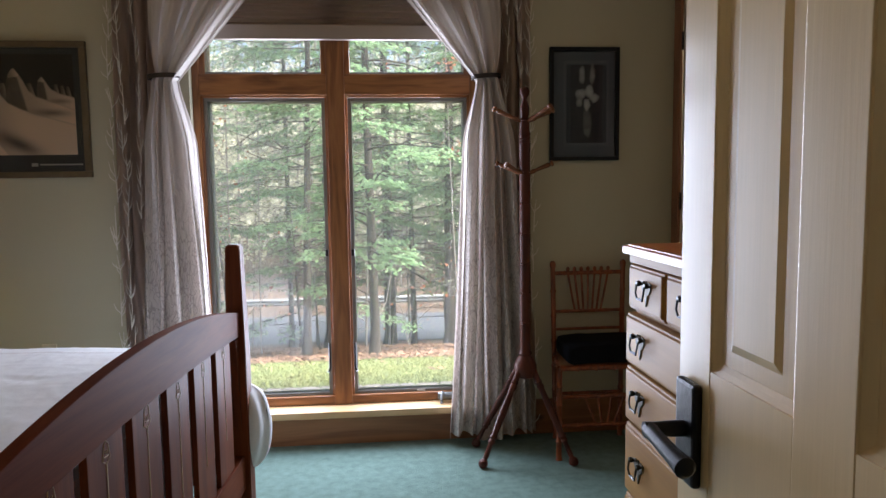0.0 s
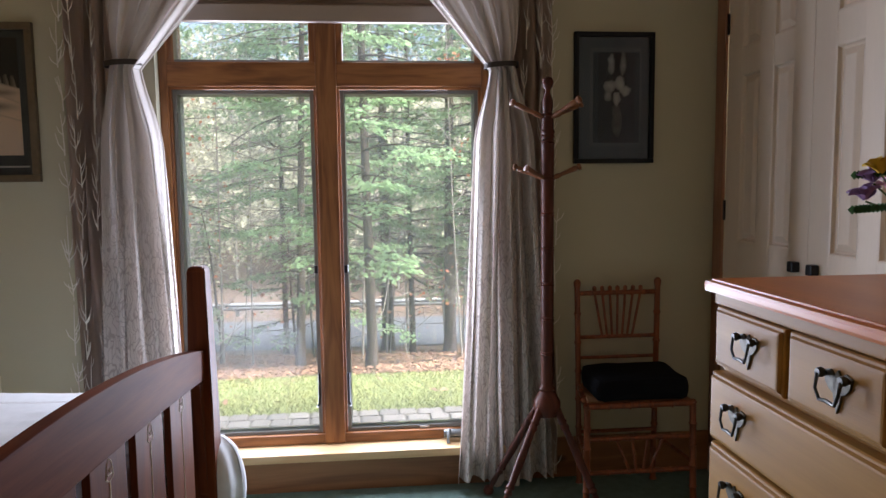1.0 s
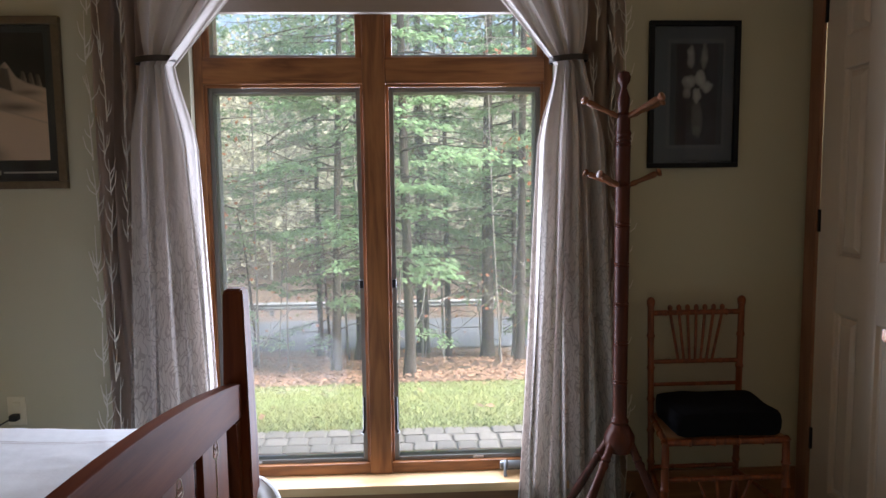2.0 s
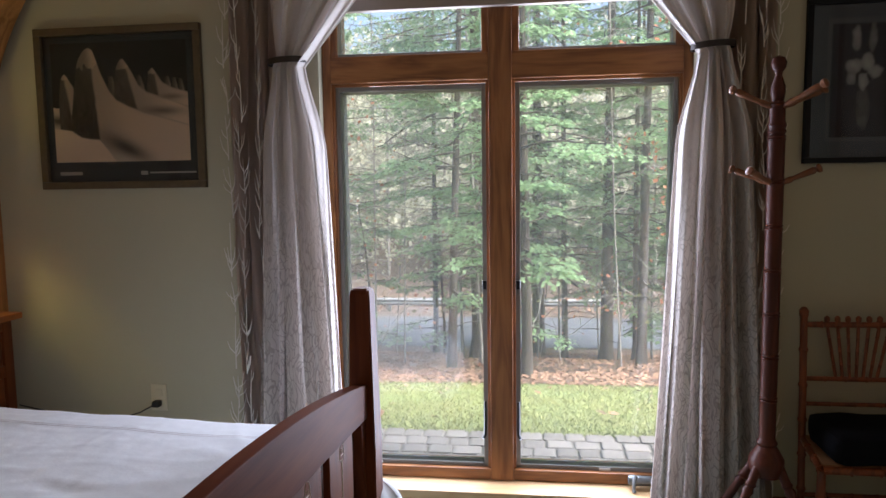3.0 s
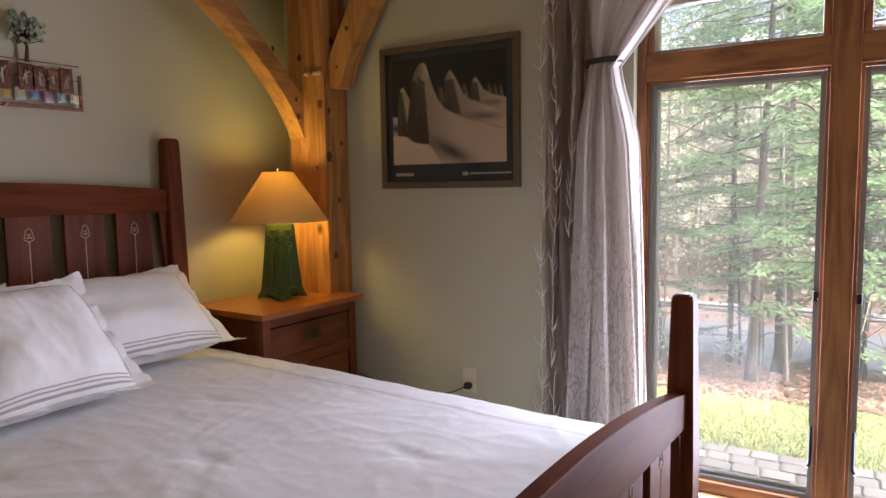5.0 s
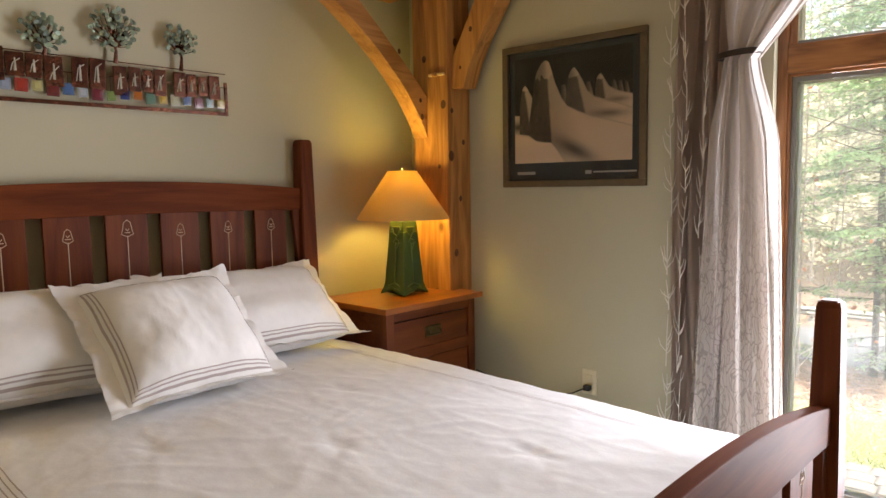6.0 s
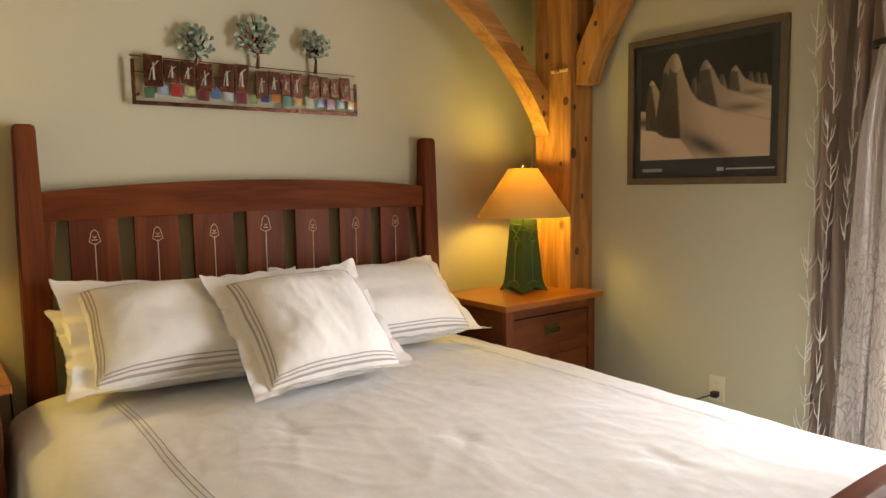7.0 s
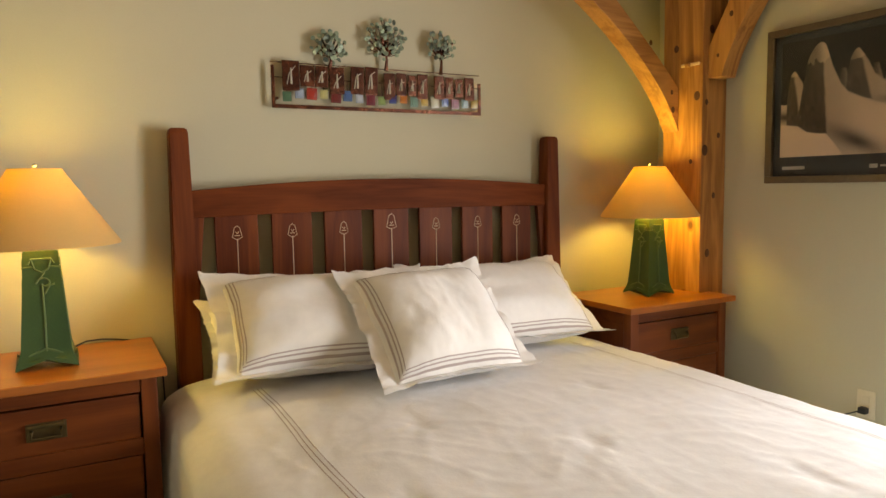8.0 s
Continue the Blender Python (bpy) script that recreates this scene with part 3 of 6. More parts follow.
def curtain(side):
    """Taupe drape with embroidered edge and, before it, a sheer held by a bronze band."""
    s = 1 if side == "west" else -1
    x_out, x_in = (-1.045, -0.80) if s == 1 else (1.0, 0.74)
    tie = -0.790 if s == 1 else 0.775
    root = thing("curtain", (x_out, 3.57, 0.0), "taupe drape with cream twig embroidery and white branch-print sheer, tied back", "curtain", "curtains at the window")

    def drape(u, v):
        z = 2.585 - v * 2.55
        lean = 0.03 * v if s == -1 else -0.015 * v
        x = x_out + (x_in - x_out) * u + lean * (1 - u) + 0.012 * math.sin(9 * v + 20 * u)
        y = 3.575 + 0.026 * math.sin(u * 30 + 1.2 * math.sin(v * 4)) - 0.01 * math.sin(u * 13)
        return (x - x_out, y - 3.57, z)
    part("drape", sheet(drape, 64, 30, thick=0.002), DRAPE, root, "", True)

    def sheer(u, v):
        z = 2.585 - v * 2.545
        zt = 1.886
        if z > zt:
            k = (z - zt) / (2.585 - zt)
            w = 0.055 + 0.30 * k ** 0.85
            c = tie + s * (0.02 + 0.30 * k ** 1.15)
            depth = 0.030 - 0.012 * k
        else:
            k = (zt - z) / zt
            e = smoothstep(0, 0.18, k) * 0.35 + k * 0.65
            w = 0.058 + (0.145 if s == 1 else 0.170) * e
            c = tie + (0.020 if s == 1 else 0.012) * e
            depth = 0.028 + 0.018 * e
        ph = u * 2 * math.pi * 6.5 + 0.8 * math.sin(v * 5 + u * 9)
        x = c + (u - 0.5) * 2 * w + 0.010 * math.sin(ph * 0.5 + v * 3)
        y = 3.525 - 0.5 * depth + depth * math.sin(ph) * (0.75 + 0.25 * math.sin(u * 17)) + 0.006 * math.sin(ph * 2.3 + v * 11)
        zz = z if v < 0.999 else z + 0.02 * math.sin(u * 9)
        return (x - x_out, y - 3.57, zz)
    part("sheer", sheet(sheer, 150, 60), SHEER, root, "white sheer with a grey branch print", True)
    ring = [(tie - x_out + 0.072 * math.cos(a), 3.515 - 3.57 + 0.052 * math.sin(a), 1.886 + 0.004 * math.cos(a)) for a in [i * 2 * math.pi / 28 for i in range(29)]]
    bm = bmesh.new()
    prev = None
    for p in ring:
        d = Vector((p[0] - (tie - x_out), p[1] + 0.055, 0)).normalized() * 0.004
        cur = [bm.verts.new(Vector(p) + o) for o in (Vector((0, 0, 0.011)), Vector((0, 0, 0.011)) + d, Vector((0, 0, -0.011)) + d, Vector((0, 0, -0.011)))]
        if prev:
            for i in range(4):
                bm.faces.new((prev[i], cur[i], cur[(i + 1) % 4], prev[(i + 1) % 4]))
        prev = cur
    part("tieback", bm, BAND, root, "dark bronze tieback band", True)
    # embroidered twigs standing off the drape's outer edge
    rnd = random.Random(3 if s == 1 else 5)
    bm = bmesh.new()
    for off, wide in ((0.004, 0.03), (0.055, 0.022), (0.125, 0.015)):
        z = 0.06
        while z < 2.45:
            # one forked sprig, then the next a little above it
            tall = rnd.uniform(0.12, 0.22)
            lean = (0.03 if s == -1 else -0.015) * (1 - z / 2.6)
            yy = -0.030 - rnd.uniform(0, 0.008)
            x = s * (off + rnd.uniform(-0.010, 0.010)) + lean
            bend = rnd.uniform(-0.015, 0.015)
            stem = [(x + bend * t * t, yy, z + tall * t) for t in (0, 0.25, 0.5, 0.75, 1.0)]
            tube(stem, [0.0026, 0.0024, 0.0021, 0.0017, 0.001], 4, bm)
            for _ in range(rnd.randint(3, 6)):
                k = rnd.uniform(0.05, 0.8)
                dx = rnd.choice((-1, 1)) * rnd.uniform(0.4, 1.2) * wide
                up = rnd.uniform(0.03, 0.085)
                q = (x + bend * k * k, yy, z + tall * k)
                tube([q, (q[0] + dx * 0.7, yy, q[2] + up * 0.45), (q[0] + dx, yy, q[2] + up)], [0.0025, 0.002, 0.001], 4, bm)
            z += tall * rnd.uniform(0.85, 1.25)
    tagged(part("embroidery", bm, TWIG, root, "cream embroidered twigs"), kind="stuff")
    return root


curtain("west")
curtain("east")


# ---- timber frame in the corner ----
post = tagged(part("timber_post", box(PX0, PX1, PY0, YN - 0.002, 0, H - 0.002, 0.006), TIMBER_Z), "knotty honey pine timber post in the room corner", "timber post")
for off, z, r in ((0.022, 1.57, 0.021), (0.052, 1.09, 0.016), (0.118, 1.64, 0.011), (0.030, 1.79, 0.011), (0.090, 1.36, 0.012), (0.060, 2.12, 0.016)):
    part("knot", lathe([(r, 0.0), (r * 0.92, 0.0012), (r * 0.5, 0.0022), (0.0005, 0.0024)], 14, m=Matrix.Translation((PX1, PY0 + off, z)) @ Matrix.Diagonal((1, 1, 1.25, 1)) @ Matrix.Rotation(radians(90), 4, "Y")), KNOT, post, "dark knot in the pine", True)
for off, z, r in ((-0.030, 1.82, 0.017), (-0.105, 1.27, 0.010), (-0.060, 1.52, 0.009), (-0.150, 2.05, 0.014)):
    part("knot", lathe([(r, 0.0), (r * 0.92, 0.0012), (r * 0.5, 0.0022), (0.0005, 0.0024)], 14, m=Matrix.Translation((PX1 + off, PY0, z)) @ Matrix.Diagonal((1, 1, 1.25, 1)) @ Matrix.Rotation(radians(90), 4, "X")), KNOT, post, "dark knot in the pine", True)


def arch(c0, c1, c2, n=14):
    """Points of a smooth bend through three control points."""
    return [tuple((1 - t) ** 2 * a + 2 * t * (1 - t) * b + t * t * c for a, b, c in zip(c0, c1, c2)) for t in [i / n for i in range(n + 1)]]


under = arch((3.442, 1.667), (3.27, 2.02), (2.62, 2.36))
upper = arch((3.442, 1.865), (3.32, 2.00), (2.74, 2.46))
brace_l = tagged(part("timber_brace", prism([(3.443, 1.665)] + under + upper[::-1], "x", -2.343, -2.252, 0.004), TIMBER_Y), "curved honey pine knee brace over the bedside", "timber brace", "knee braces")
under = arch((-2.045, 1.895), (-1.99, 2.10), (-1.70, 2.45))
upper = arch((-2.118, 2.03), (-2.04, 2.18), (-1.82, 2.55))
brace_r = tagged(part("timber_brace", prism([(-2.118, 1.895)] + under + upper[::-1], "y", 3.475, 3.575, 0.004), TIMBER_Z), "curved honey pine knee brace above the dune poster", "timber brace", "knee braces")
for y, z, r in ((3.405, 1.765, 0.012), (3.395, 1.845, 0.009), (3.25, 2.06, 0.010)):
    part("knot", lathe([(r, 0.0), (r * 0.92, 0.0012), (r * 0.5, 0.0022), (0.0005, 0.0024)], 14, m=Matrix.Translation((-2.252, y, z)) @ Matrix.Diagonal((1, 1, 1.3, 1)) @ Matrix.Rotation(radians(90), 4, "Y")), KNOT, brace_l, "dark knot in the pine", True)
for x, z, r in ((-2.065, 1.99, 0.007), (-2.00, 2.16, 0.010)):
    part("knot", lathe([(r, 0.0), (r * 0.92, 0.0012), (r * 0.5, 0.0022), (0.0005, 0.0024)], 14, m=Matrix.Translation((x, 3.475, z)) @ Matrix.Diagonal((1, 1, 1.3, 1)) @ Matrix.Rotation(radians(90), 4, "X")), KNOT, brace_r, "dark knot in the pine", True)
tagged(part("timber_beam", box(-2.50, -2.252, 2.3, PY0 - 0.002, 2.36, 2.60, 0.006), TIMBER_Y), "honey pine beam along the wall top", "timber beam")
tagged(part("timber_peg", lathe([(0.011, 0), (0.012, 0.03), (0.008, 0.032)], 12, m=Matrix.Translation((-2.19, PY0 + 0.004, 1.965)) @ Matrix.Rotation(radians(90), 4, "X")), TIMBER_Z, None, "", True), "pale oak peg in the timber post", "peg")
tagged(part("ledge_notch", box(-2.235, -2.135, PY0 - 0.012, PY0 - 0.001, 1.958, 1.972, 0.003), SILL), "pale wedge on the timber post", "wedge")


# ---- bed ----
BCX, BCY = -1.4635, 1.999
BX, FX = BCX - 1.0935, BCX + 1.0935          # centre planes of headboard and footboard
BY0, BY1 = BCY - 0.811, BCY + 0.811          # centres of the posts
bed = thing("bed", (BCX, BCY, 0.0), "cherry mission-style queen bed with slatted arched headboard and footboard", "bed", turn=SKEW)


def bl(bm):
    bm.transform(Matrix.Translation((-BCX, -BCY, 0)))
    return bm


def bed_post(x, y, top, foot_w, top_w):
    b = bmesh.new()
    rows = ((0, foot_w), (top * 0.62, foot_w), (top - 0.012, top_w), (top, top_w - 0.012))
    rings = [[b.verts.new((x + sx * w / 2, y + sy * w / 2, z)) for sx, sy in ((-1, -1), (1, -1), (1, 1), (-1, 1))] for z, w in rows]
    for a, c in zip(rings, rings[1:]):
        for i in range(4):
            b.faces.new((a[i], a[(i + 1) % 4], c[(i + 1) % 4], c[i]))
    b.faces.new(rings[0][::-1])
    b.faces.new(rings[-1])
    bmesh.ops.bevel(b, geom=[e for e in b.edges], offset=0.004, segments=2, affect="EDGES")
    return bl(b)


for x, y, top in ((BX, BY0, 1.645), (BX, BY1, 1.645), (FX, BY0, 1.132), (FX, BY1, 1.132)):
    part("post", bed_post(x, y, top, 0.082 if x == BX else 0.075, 0.064 if x == BX else 0.056), CHERRY_Z, bed)


def arched_rail(x, z_end, z_mid, depth, thick):
    top = [(BY0 + 0.03 + (BY1 - BY0 - 0.06) * k / 24, z_end + (z_mid - z_end) * (1 - (2 * k / 24 - 1) ** 2)) for k in range(25)]
    low = [(BY1 - 0.03 - (BY1 - BY0 - 0.06) * k / 24, z_end - depth + 0.28 * (z_mid - z_end) * (1 - (2 * k / 24 - 1) ** 2)) for k in range(25)]
    return bl(prism(top + low, "x", x - thick / 2, x + thick / 2, 0.003))


part("top_rail", arched_rail(BX, 1.424, 1.460, 0.098, 0.040), CHERRY_Y, bed, "arched cherry top rail")
part("top_rail", arched_rail(FX, 0.870, 0.950, 0.092, 0.036), CHERRY_Y, bed, "arched cherry foot rail")
part("low_rail", bl(box(BX - 0.016, BX + 0.016, BY0 + 0.03, BY1 - 0.03, 0.55, 0.68, 0.003)), CHERRY_Y, bed)
part("low_rail", bl(box(FX - 0.018, FX + 0.018, BY0 + 0.03, BY1 - 0.03, 0.17, 0.305, 0.003)), CHERRY_Y, bed)
for y in (BY0, BY1):
    part("side_rail", bl(box(BX + 0.04, FX - 0.04, y - 0.015, y + 0.015, 0.24, 0.42, 0.003)), CHERRY_X, bed)


def inlay(x, y, z, face, size=1.0):
    """A stylised bud on a stem, let into a slat."""
    bm = tube([(x, y, z - 0.30 * size), (x, y, z)], 0.0019, 5)
    for dy in (-1, 1):
        pts = [(x, y, z - 0.005), (x, y + dy * 0.018 * size, z + 0.006), (x, y + dy * 0.014 * size, z + 0.022), (x, y + dy * 0.010 * size, z + 0.040 * size), (x, y, z + 0.048 * size)]
        tube(pts, 0.0014, 5, bm)
    tube([(x, y - 0.010, z + 0.012), (x, y + 0.010, z + 0.012)], 0.0017, 5, bm)
    tube([(x, y - 0.006, z + 0.026), (x, y, z + 0.018), (x, y + 0.006, z + 0.026)], 0.0017, 5, bm)
    return bl(bm)


INLAY = mat("pale_inlay", (0.60, 0.44, 0.28), 0.45, vary=0.05, bump=0)
for k in range(7):
    y = BCY + (k - 3) * 0.2075
    slat = part("slat", bl(box(BX - 0.009, BX + 0.009, y - 0.0775, y + 0.0775, 0.68, 1.345, 0.002)), CHERRY_Z, bed)
    part("inlay", inlay(BX + 0.009, y, 1.245 + (0.012 if k == 3 else 0), 1, 1.25 if k == 3 else 1.0), INLAY, slat, "pale maple bud inlay")
for k in range(6):
    y = BCY + 0.012 + (k - 2.5) * 0.227
    slat = part("slat", bl(box(FX - 0.009, FX + 0.009, y - 0.086, y + 0.086, 0.30, 0.83, 0.002)), CHERRY_Z, bed)
    part("inlay", inlay(FX + 0.009, y, 0.742, 1, 1.25 if k == 2 else 1.0), INLAY, slat, "pale maple bud inlay")
for x, z0, z1 in ((BX, 0.68, 1.33), (FX, 0.305, 0.77)):
    for y, s in ((BY0, 1), (BY1, -1)):
        part("corbel", bl(prism([(y + s * 0.032, z1), (y + s * 0.075, z1), (y + s * 0.070, z1 - 0.05), (y + s * 0.040, z1 - 0.36), (y + s * 0.032, z1 - 0.38)], "x", x - 0.012, x + 0.012, 0.002)), CHERRY_Z, bed)

mattress = tagged(part("mattress", bl(box(BX + 0.045, FX - 0.03, BY0 + 0.035, BY1 - 0.035, 0.36, 0.728, 0.05)), SHEET, None, "", True), "thick white mattress under the duvet", "mattress")
mattress.matrix_basis = pose(BCX, BCY, 0, 0, 0, SKEW)

# duvet: flat top with soft tuft dents, rolling over both sides
TUFTS = [(-1.29, 1.99), (-0.88, 2.28), (-1.62, 1.66), (-1.66, 2.30), (-0.86, 1.62), (-1.24, 1.45)]


def duvet(u, v):
    x = BX + 0.10 + u * (FX - 0.042 - BX - 0.10)
    w = (v - 0.5) * 2
    half = (BY1 - BY0) / 2 - 0.012
    flat = 0.70
    yc = (BY0 + BY1) / 2
    if abs(w) < flat:
        y, z = yc + w / flat * (half - 0.035), 0.776
        e = abs(w) / flat
        z -= 0.020 * e ** 4
    else:
        k = (abs(w) - flat) / (1 - flat)
        sgn = 1 if w > 0 else -1
        turn = min(1.0, k / 0.3) * math.pi / 2
        drop = max(0.0, (k - 0.3) / 0.7)
        folds = 0.018 * math.sin(x * 17 + 2 * math.sin(x * 5)) + 0.012 * noise.noise(Vector((x * 9, k * 3, 2)))
        y = yc + sgn * (half - 0.035 + (0.085 if sgn > 0 else 0.16) * math.sin(turn) + 0.045 * drop + folds * (0.2 + drop) * math.sin(turn))
        z = 0.756 - 0.085 * (1 - math.cos(turn)) - 0.40 * drop
    for tx, ty in TUFTS:
        d2 = ((x - tx) / 0.055) ** 2 + ((y - ty) / 0.028) ** 2
        r2 = math.hypot(x - tx, y - ty)
        z -= (0.007 * math.exp(-d2) + 0.0009 * math.exp(-(r2 / 0.11) ** 2) * math.sin(7 * math.atan2(y - ty, x - tx))) if z > 0.7 else 0
    nz = noise.noise(Vector((x * 3.2, y * 3.2, 1.7)))
    nf = noise.noise(Vector((x * 10 + y * 4, y * 12, 4.1)))
    z += 0.005 * nz + 0.0010 * nf + 0.0008 * noise.noise(Vector((x * 31, y * 25, 9)))
    ridge = 1 - abs(noise.noise(Vector((x * 7 + 1.5 * noise.noise(Vector((x * 3, y * 3, 0))), y * 3.2, 5.0))))
    z += 0.0022 * ridge ** 7 + 0.0014 * (1 - abs(noise.noise(Vector((x * 4, y * 13, 8.0))))) ** 8
    z -= 0.012 * smoothstep(0.3, 1.0, u) + 0.015 * smoothstep(0.985, 1.0, u)
    return (x, y, z)


dv = tagged(thing("duvet", (BCX, BCY, 0.75), turn=SKEW), "white cotton duvet with taupe stitched stripes, tufted, on the bed", "duvet")
bm = sheet(duvet, 200, 190)
bm.transform(Matrix.Translation((-BCX, -BCY, -0.75)))
part("cover", bm, SHEET, dv, "", True)


def hanging(u, v):
    a, p = u * 2 * math.pi, (v - 0.5) * math.pi
    r = math.cos(p) ** 0.7 if abs(v - 0.5) < 0.499 else 0.0
    fold = 1 + 0.10 * math.sin(a * 5) + 0.08 * noise.noise(Vector((a, v * 5, 2)))
    return (1.075 + 0.115 * r * math.cos(a) * fold, 0.865 + 0.085 * r * math.sin(a) * fold, -0.36 + 0.18 * math.sin(p))


part("hanging_corner", sheet(hanging, 40, 24), SHEET, dv, "puffed duvet corner hanging past the post", True)


def on_duvet(x, y_goal):
    u = (x - (BX + 0.10)) / (FX - 0.042 - BX - 0.10)
    half = (BY1 - BY0) / 2 - 0.047
    v = 0.5 + 0.35 * (y_goal - (BY0 + BY1) / 2) / half
    p = duvet(u, v)
    return (p[0] - BCX, p[1] - BCY, p[2] - 0.75 + 0.0022)


def band(y, w=0.0032, x0=-2.2, x1=-0.44, wob=0.004):
    bm = bmesh.new()
    last = None
    for k in range(91):
        x = x0 + (x1 - x0) * k / 90
        yy = y + wob * math.sin(x * 9)
        cur = [bm.verts.new(on_duvet(x, yy - w / 2)), bm.verts.new(on_duvet(x, yy + w / 2))]
        if last:
            bm.faces.new((last[0], cur[0], cur[1], last[1]))
        last = cur
    return bm


for y in (BCY - 0.660, BCY - 0.647, BCY - 0.634, BCY + 0.64, BCY + 0.652):
    part("stripe", band(y), STRIPE, dv, "taupe stitched stripe")


def pillow(name, at, width, height, fat, tilt, spin, label, flange=0.045, seed=1, yaw=0.0, stripes=True, scallop=False):
    """A cushion with soft crown, flat flange and three stitched lines; built flat, then leaned back."""
    m = Matrix.Translation(at) @ Matrix.Rotation(radians(yaw), 4, "Z") @ Matrix.Rotation(radians(-tilt), 4, "Y") @ Matrix.Rotation(radians(spin), 4, "X")
    root = tagged(thing(name, at), label, "pillow", "pillows on the bed")
    inv = Matrix.Translation(-Vector(at)) @ m

    def face(sgn):
        def f(u, v):
            a, b = (u - 0.5) * 2, (v - 0.5) * 2
            fa, fb = flange / (width / 2), flange / (height / 2)
            ia, ib = min(1, abs(a) / (1 - fa)), min(1, abs(b) / (1 - fb))
            crown = (max(0, 1 - ia ** 3.0) * max(0, 1 - ib ** 3.0)) ** 0.42
            n1 = noise.noise(Vector((a * 2.1 + seed * 7, b * 2.4, sgn)))
            edge = max(abs(a), abs(b))
            rim = smoothstep(1 - max(fa, fb) * 1.1, 1, edge)
            along = (a if abs(b) > abs(a) else b) + (4.0 if abs(b) > abs(a) else 0.0)
            droop = 0.55 * flange * smoothstep(-1 + fb * 1.3, -1, b) if b < 0 else 0.0
            ripple = rim * (0.012 * noise.noise(Vector((along * 7 + seed * 3, seed, 1.0))) + 0.0035 * noise.noise(Vector((along * 17, seed, 4.0)))) + droop + 0.022 * rim * noise.noise(Vector(((a if abs(b) > abs(a) else b) * 3.3 + seed * 5, 2.0 if abs(b) > abs(a) else 7.0, seed)))
            wrinkle = 0.003 * (1 - abs(noise.noise(Vector((a * 2.5 + b * 1.6 + seed, b * 1.1 - a * 0.4, 9))))) ** 9 * crown + 0.0022 * (1 - abs(noise.noise(Vector((a * 5 + seed, b * 2.2 + a, 6))))) ** 6 * crown + 0.003 * noise.noise(Vector((a * 7 + seed, b * 5, 3))) * (1 - crown * 0.6) + 0.0014 * noise.noise(Vector((a * 18, b * 14, seed)))
            w = width / 2 * a * (1 + 0.02 * n1)
            bq = b if b > fb - 1 else (fb - 1) + (b - (fb - 1)) * 0.5
            h = height / 2 * bq * (1 - 0.035 * (1 - a * a) * (1 if b > 0 else 0.3))
            pinch = 1.065 - 0.092 * (1 - abs(a * b) ** 1.8) + 0.007 * rim * noise.noise(Vector((along * 6, seed, 8)))
            x = sgn * (fat / 2 * crown * (1 + 0.10 * n1) + 0.0015) + ripple + wrinkle
            if scallop:
                w *= 1 + 0.012 * abs(math.sin(b * 22))
            return inv @ Vector((x, w * pinch, h * pinch + height / 2))
        return f
    front = face(1)
    bm = sheet(front, 60, 50)
    sheet(face(-1), 30, 25, bm)
    part("cushion_cover", bm, PILLOW, root, "", True)
    if stripes:
        fa, fb = flange / width, flange / height
        for k in range(3):
            ua, va = fa * 1.02 + 0.0078 * k / width + 0.004, fb * 1.02 + 0.0078 * k / height + 0.004
            ring = [(ua, va), (1 - ua, va), (1 - ua, 1 - va), (ua, 1 - va), (ua, va)]
            bm = bmesh.new()
            pts = []
            for (a0, b0), (a1, b1) in zip(ring, ring[1:]):
                pts += [(a0 + (a1 - a0) * q / 36, b0 + (b1 - b0) * q / 36) for q in range(36)]
            pts.append(pts[0])
            last = None
            for pu, pv in pts:
                du, dv_ = 0.0015 / width * (1 if pu < 0.5 else -1), 0.0015 / height * (1 if pv < 0.5 else -1)
                if abs(pu - 0.5) / (0.5 - ua) > abs(pv - 0.5) / (0.5 - va):
                    q0, q1 = (pu - du, pv), (pu + du, pv)
                else:
                    q0, q1 = (pu, pv - dv_), (pu, pv + dv_)
                nrm = (inv.to_3x3() @ Vector((1, 0, 0))).normalized() * 0.0030
                cur = [bm.verts.new(front(*q0) + nrm), bm.verts.new(front(*q1) + nrm)]
                if last:
                    bm.faces.new((last[0], cur[0], cur[1], last[1]))
                last = cur
            part("stripe", bm, STRIPE, root, "taupe stitched line")
    return root


pillow("pillow", (-2.22, 1.585, 0.80), 0.64, 0.36, 0.13, 50, 0, "white pillow with scalloped edge behind the shams", 0.03, 9, SKEW, False, True)
pillow("pillow_sham", (-2.06, 1.640, 0.806), 0.79, 0.485, 0.25, 50, -3, "white pillow sham with taupe stitched border, leaning on the headboard", 0.055, 1, SKEW)
pillow("pillow_sham", (-2.03, 2.385, 0.803), 0.74, 0.50, 0.23, 54, -1, "white pillow sham with taupe border, slouched against the headboard", 0.055, 2, SKEW)
pillow("square_cushion", (-1.80, 1.937, 0.798), 0.55, 0.525, 0.22, 50, 1, "square white cushion with taupe stitched border, in front", 0.05, 3, SKEW)


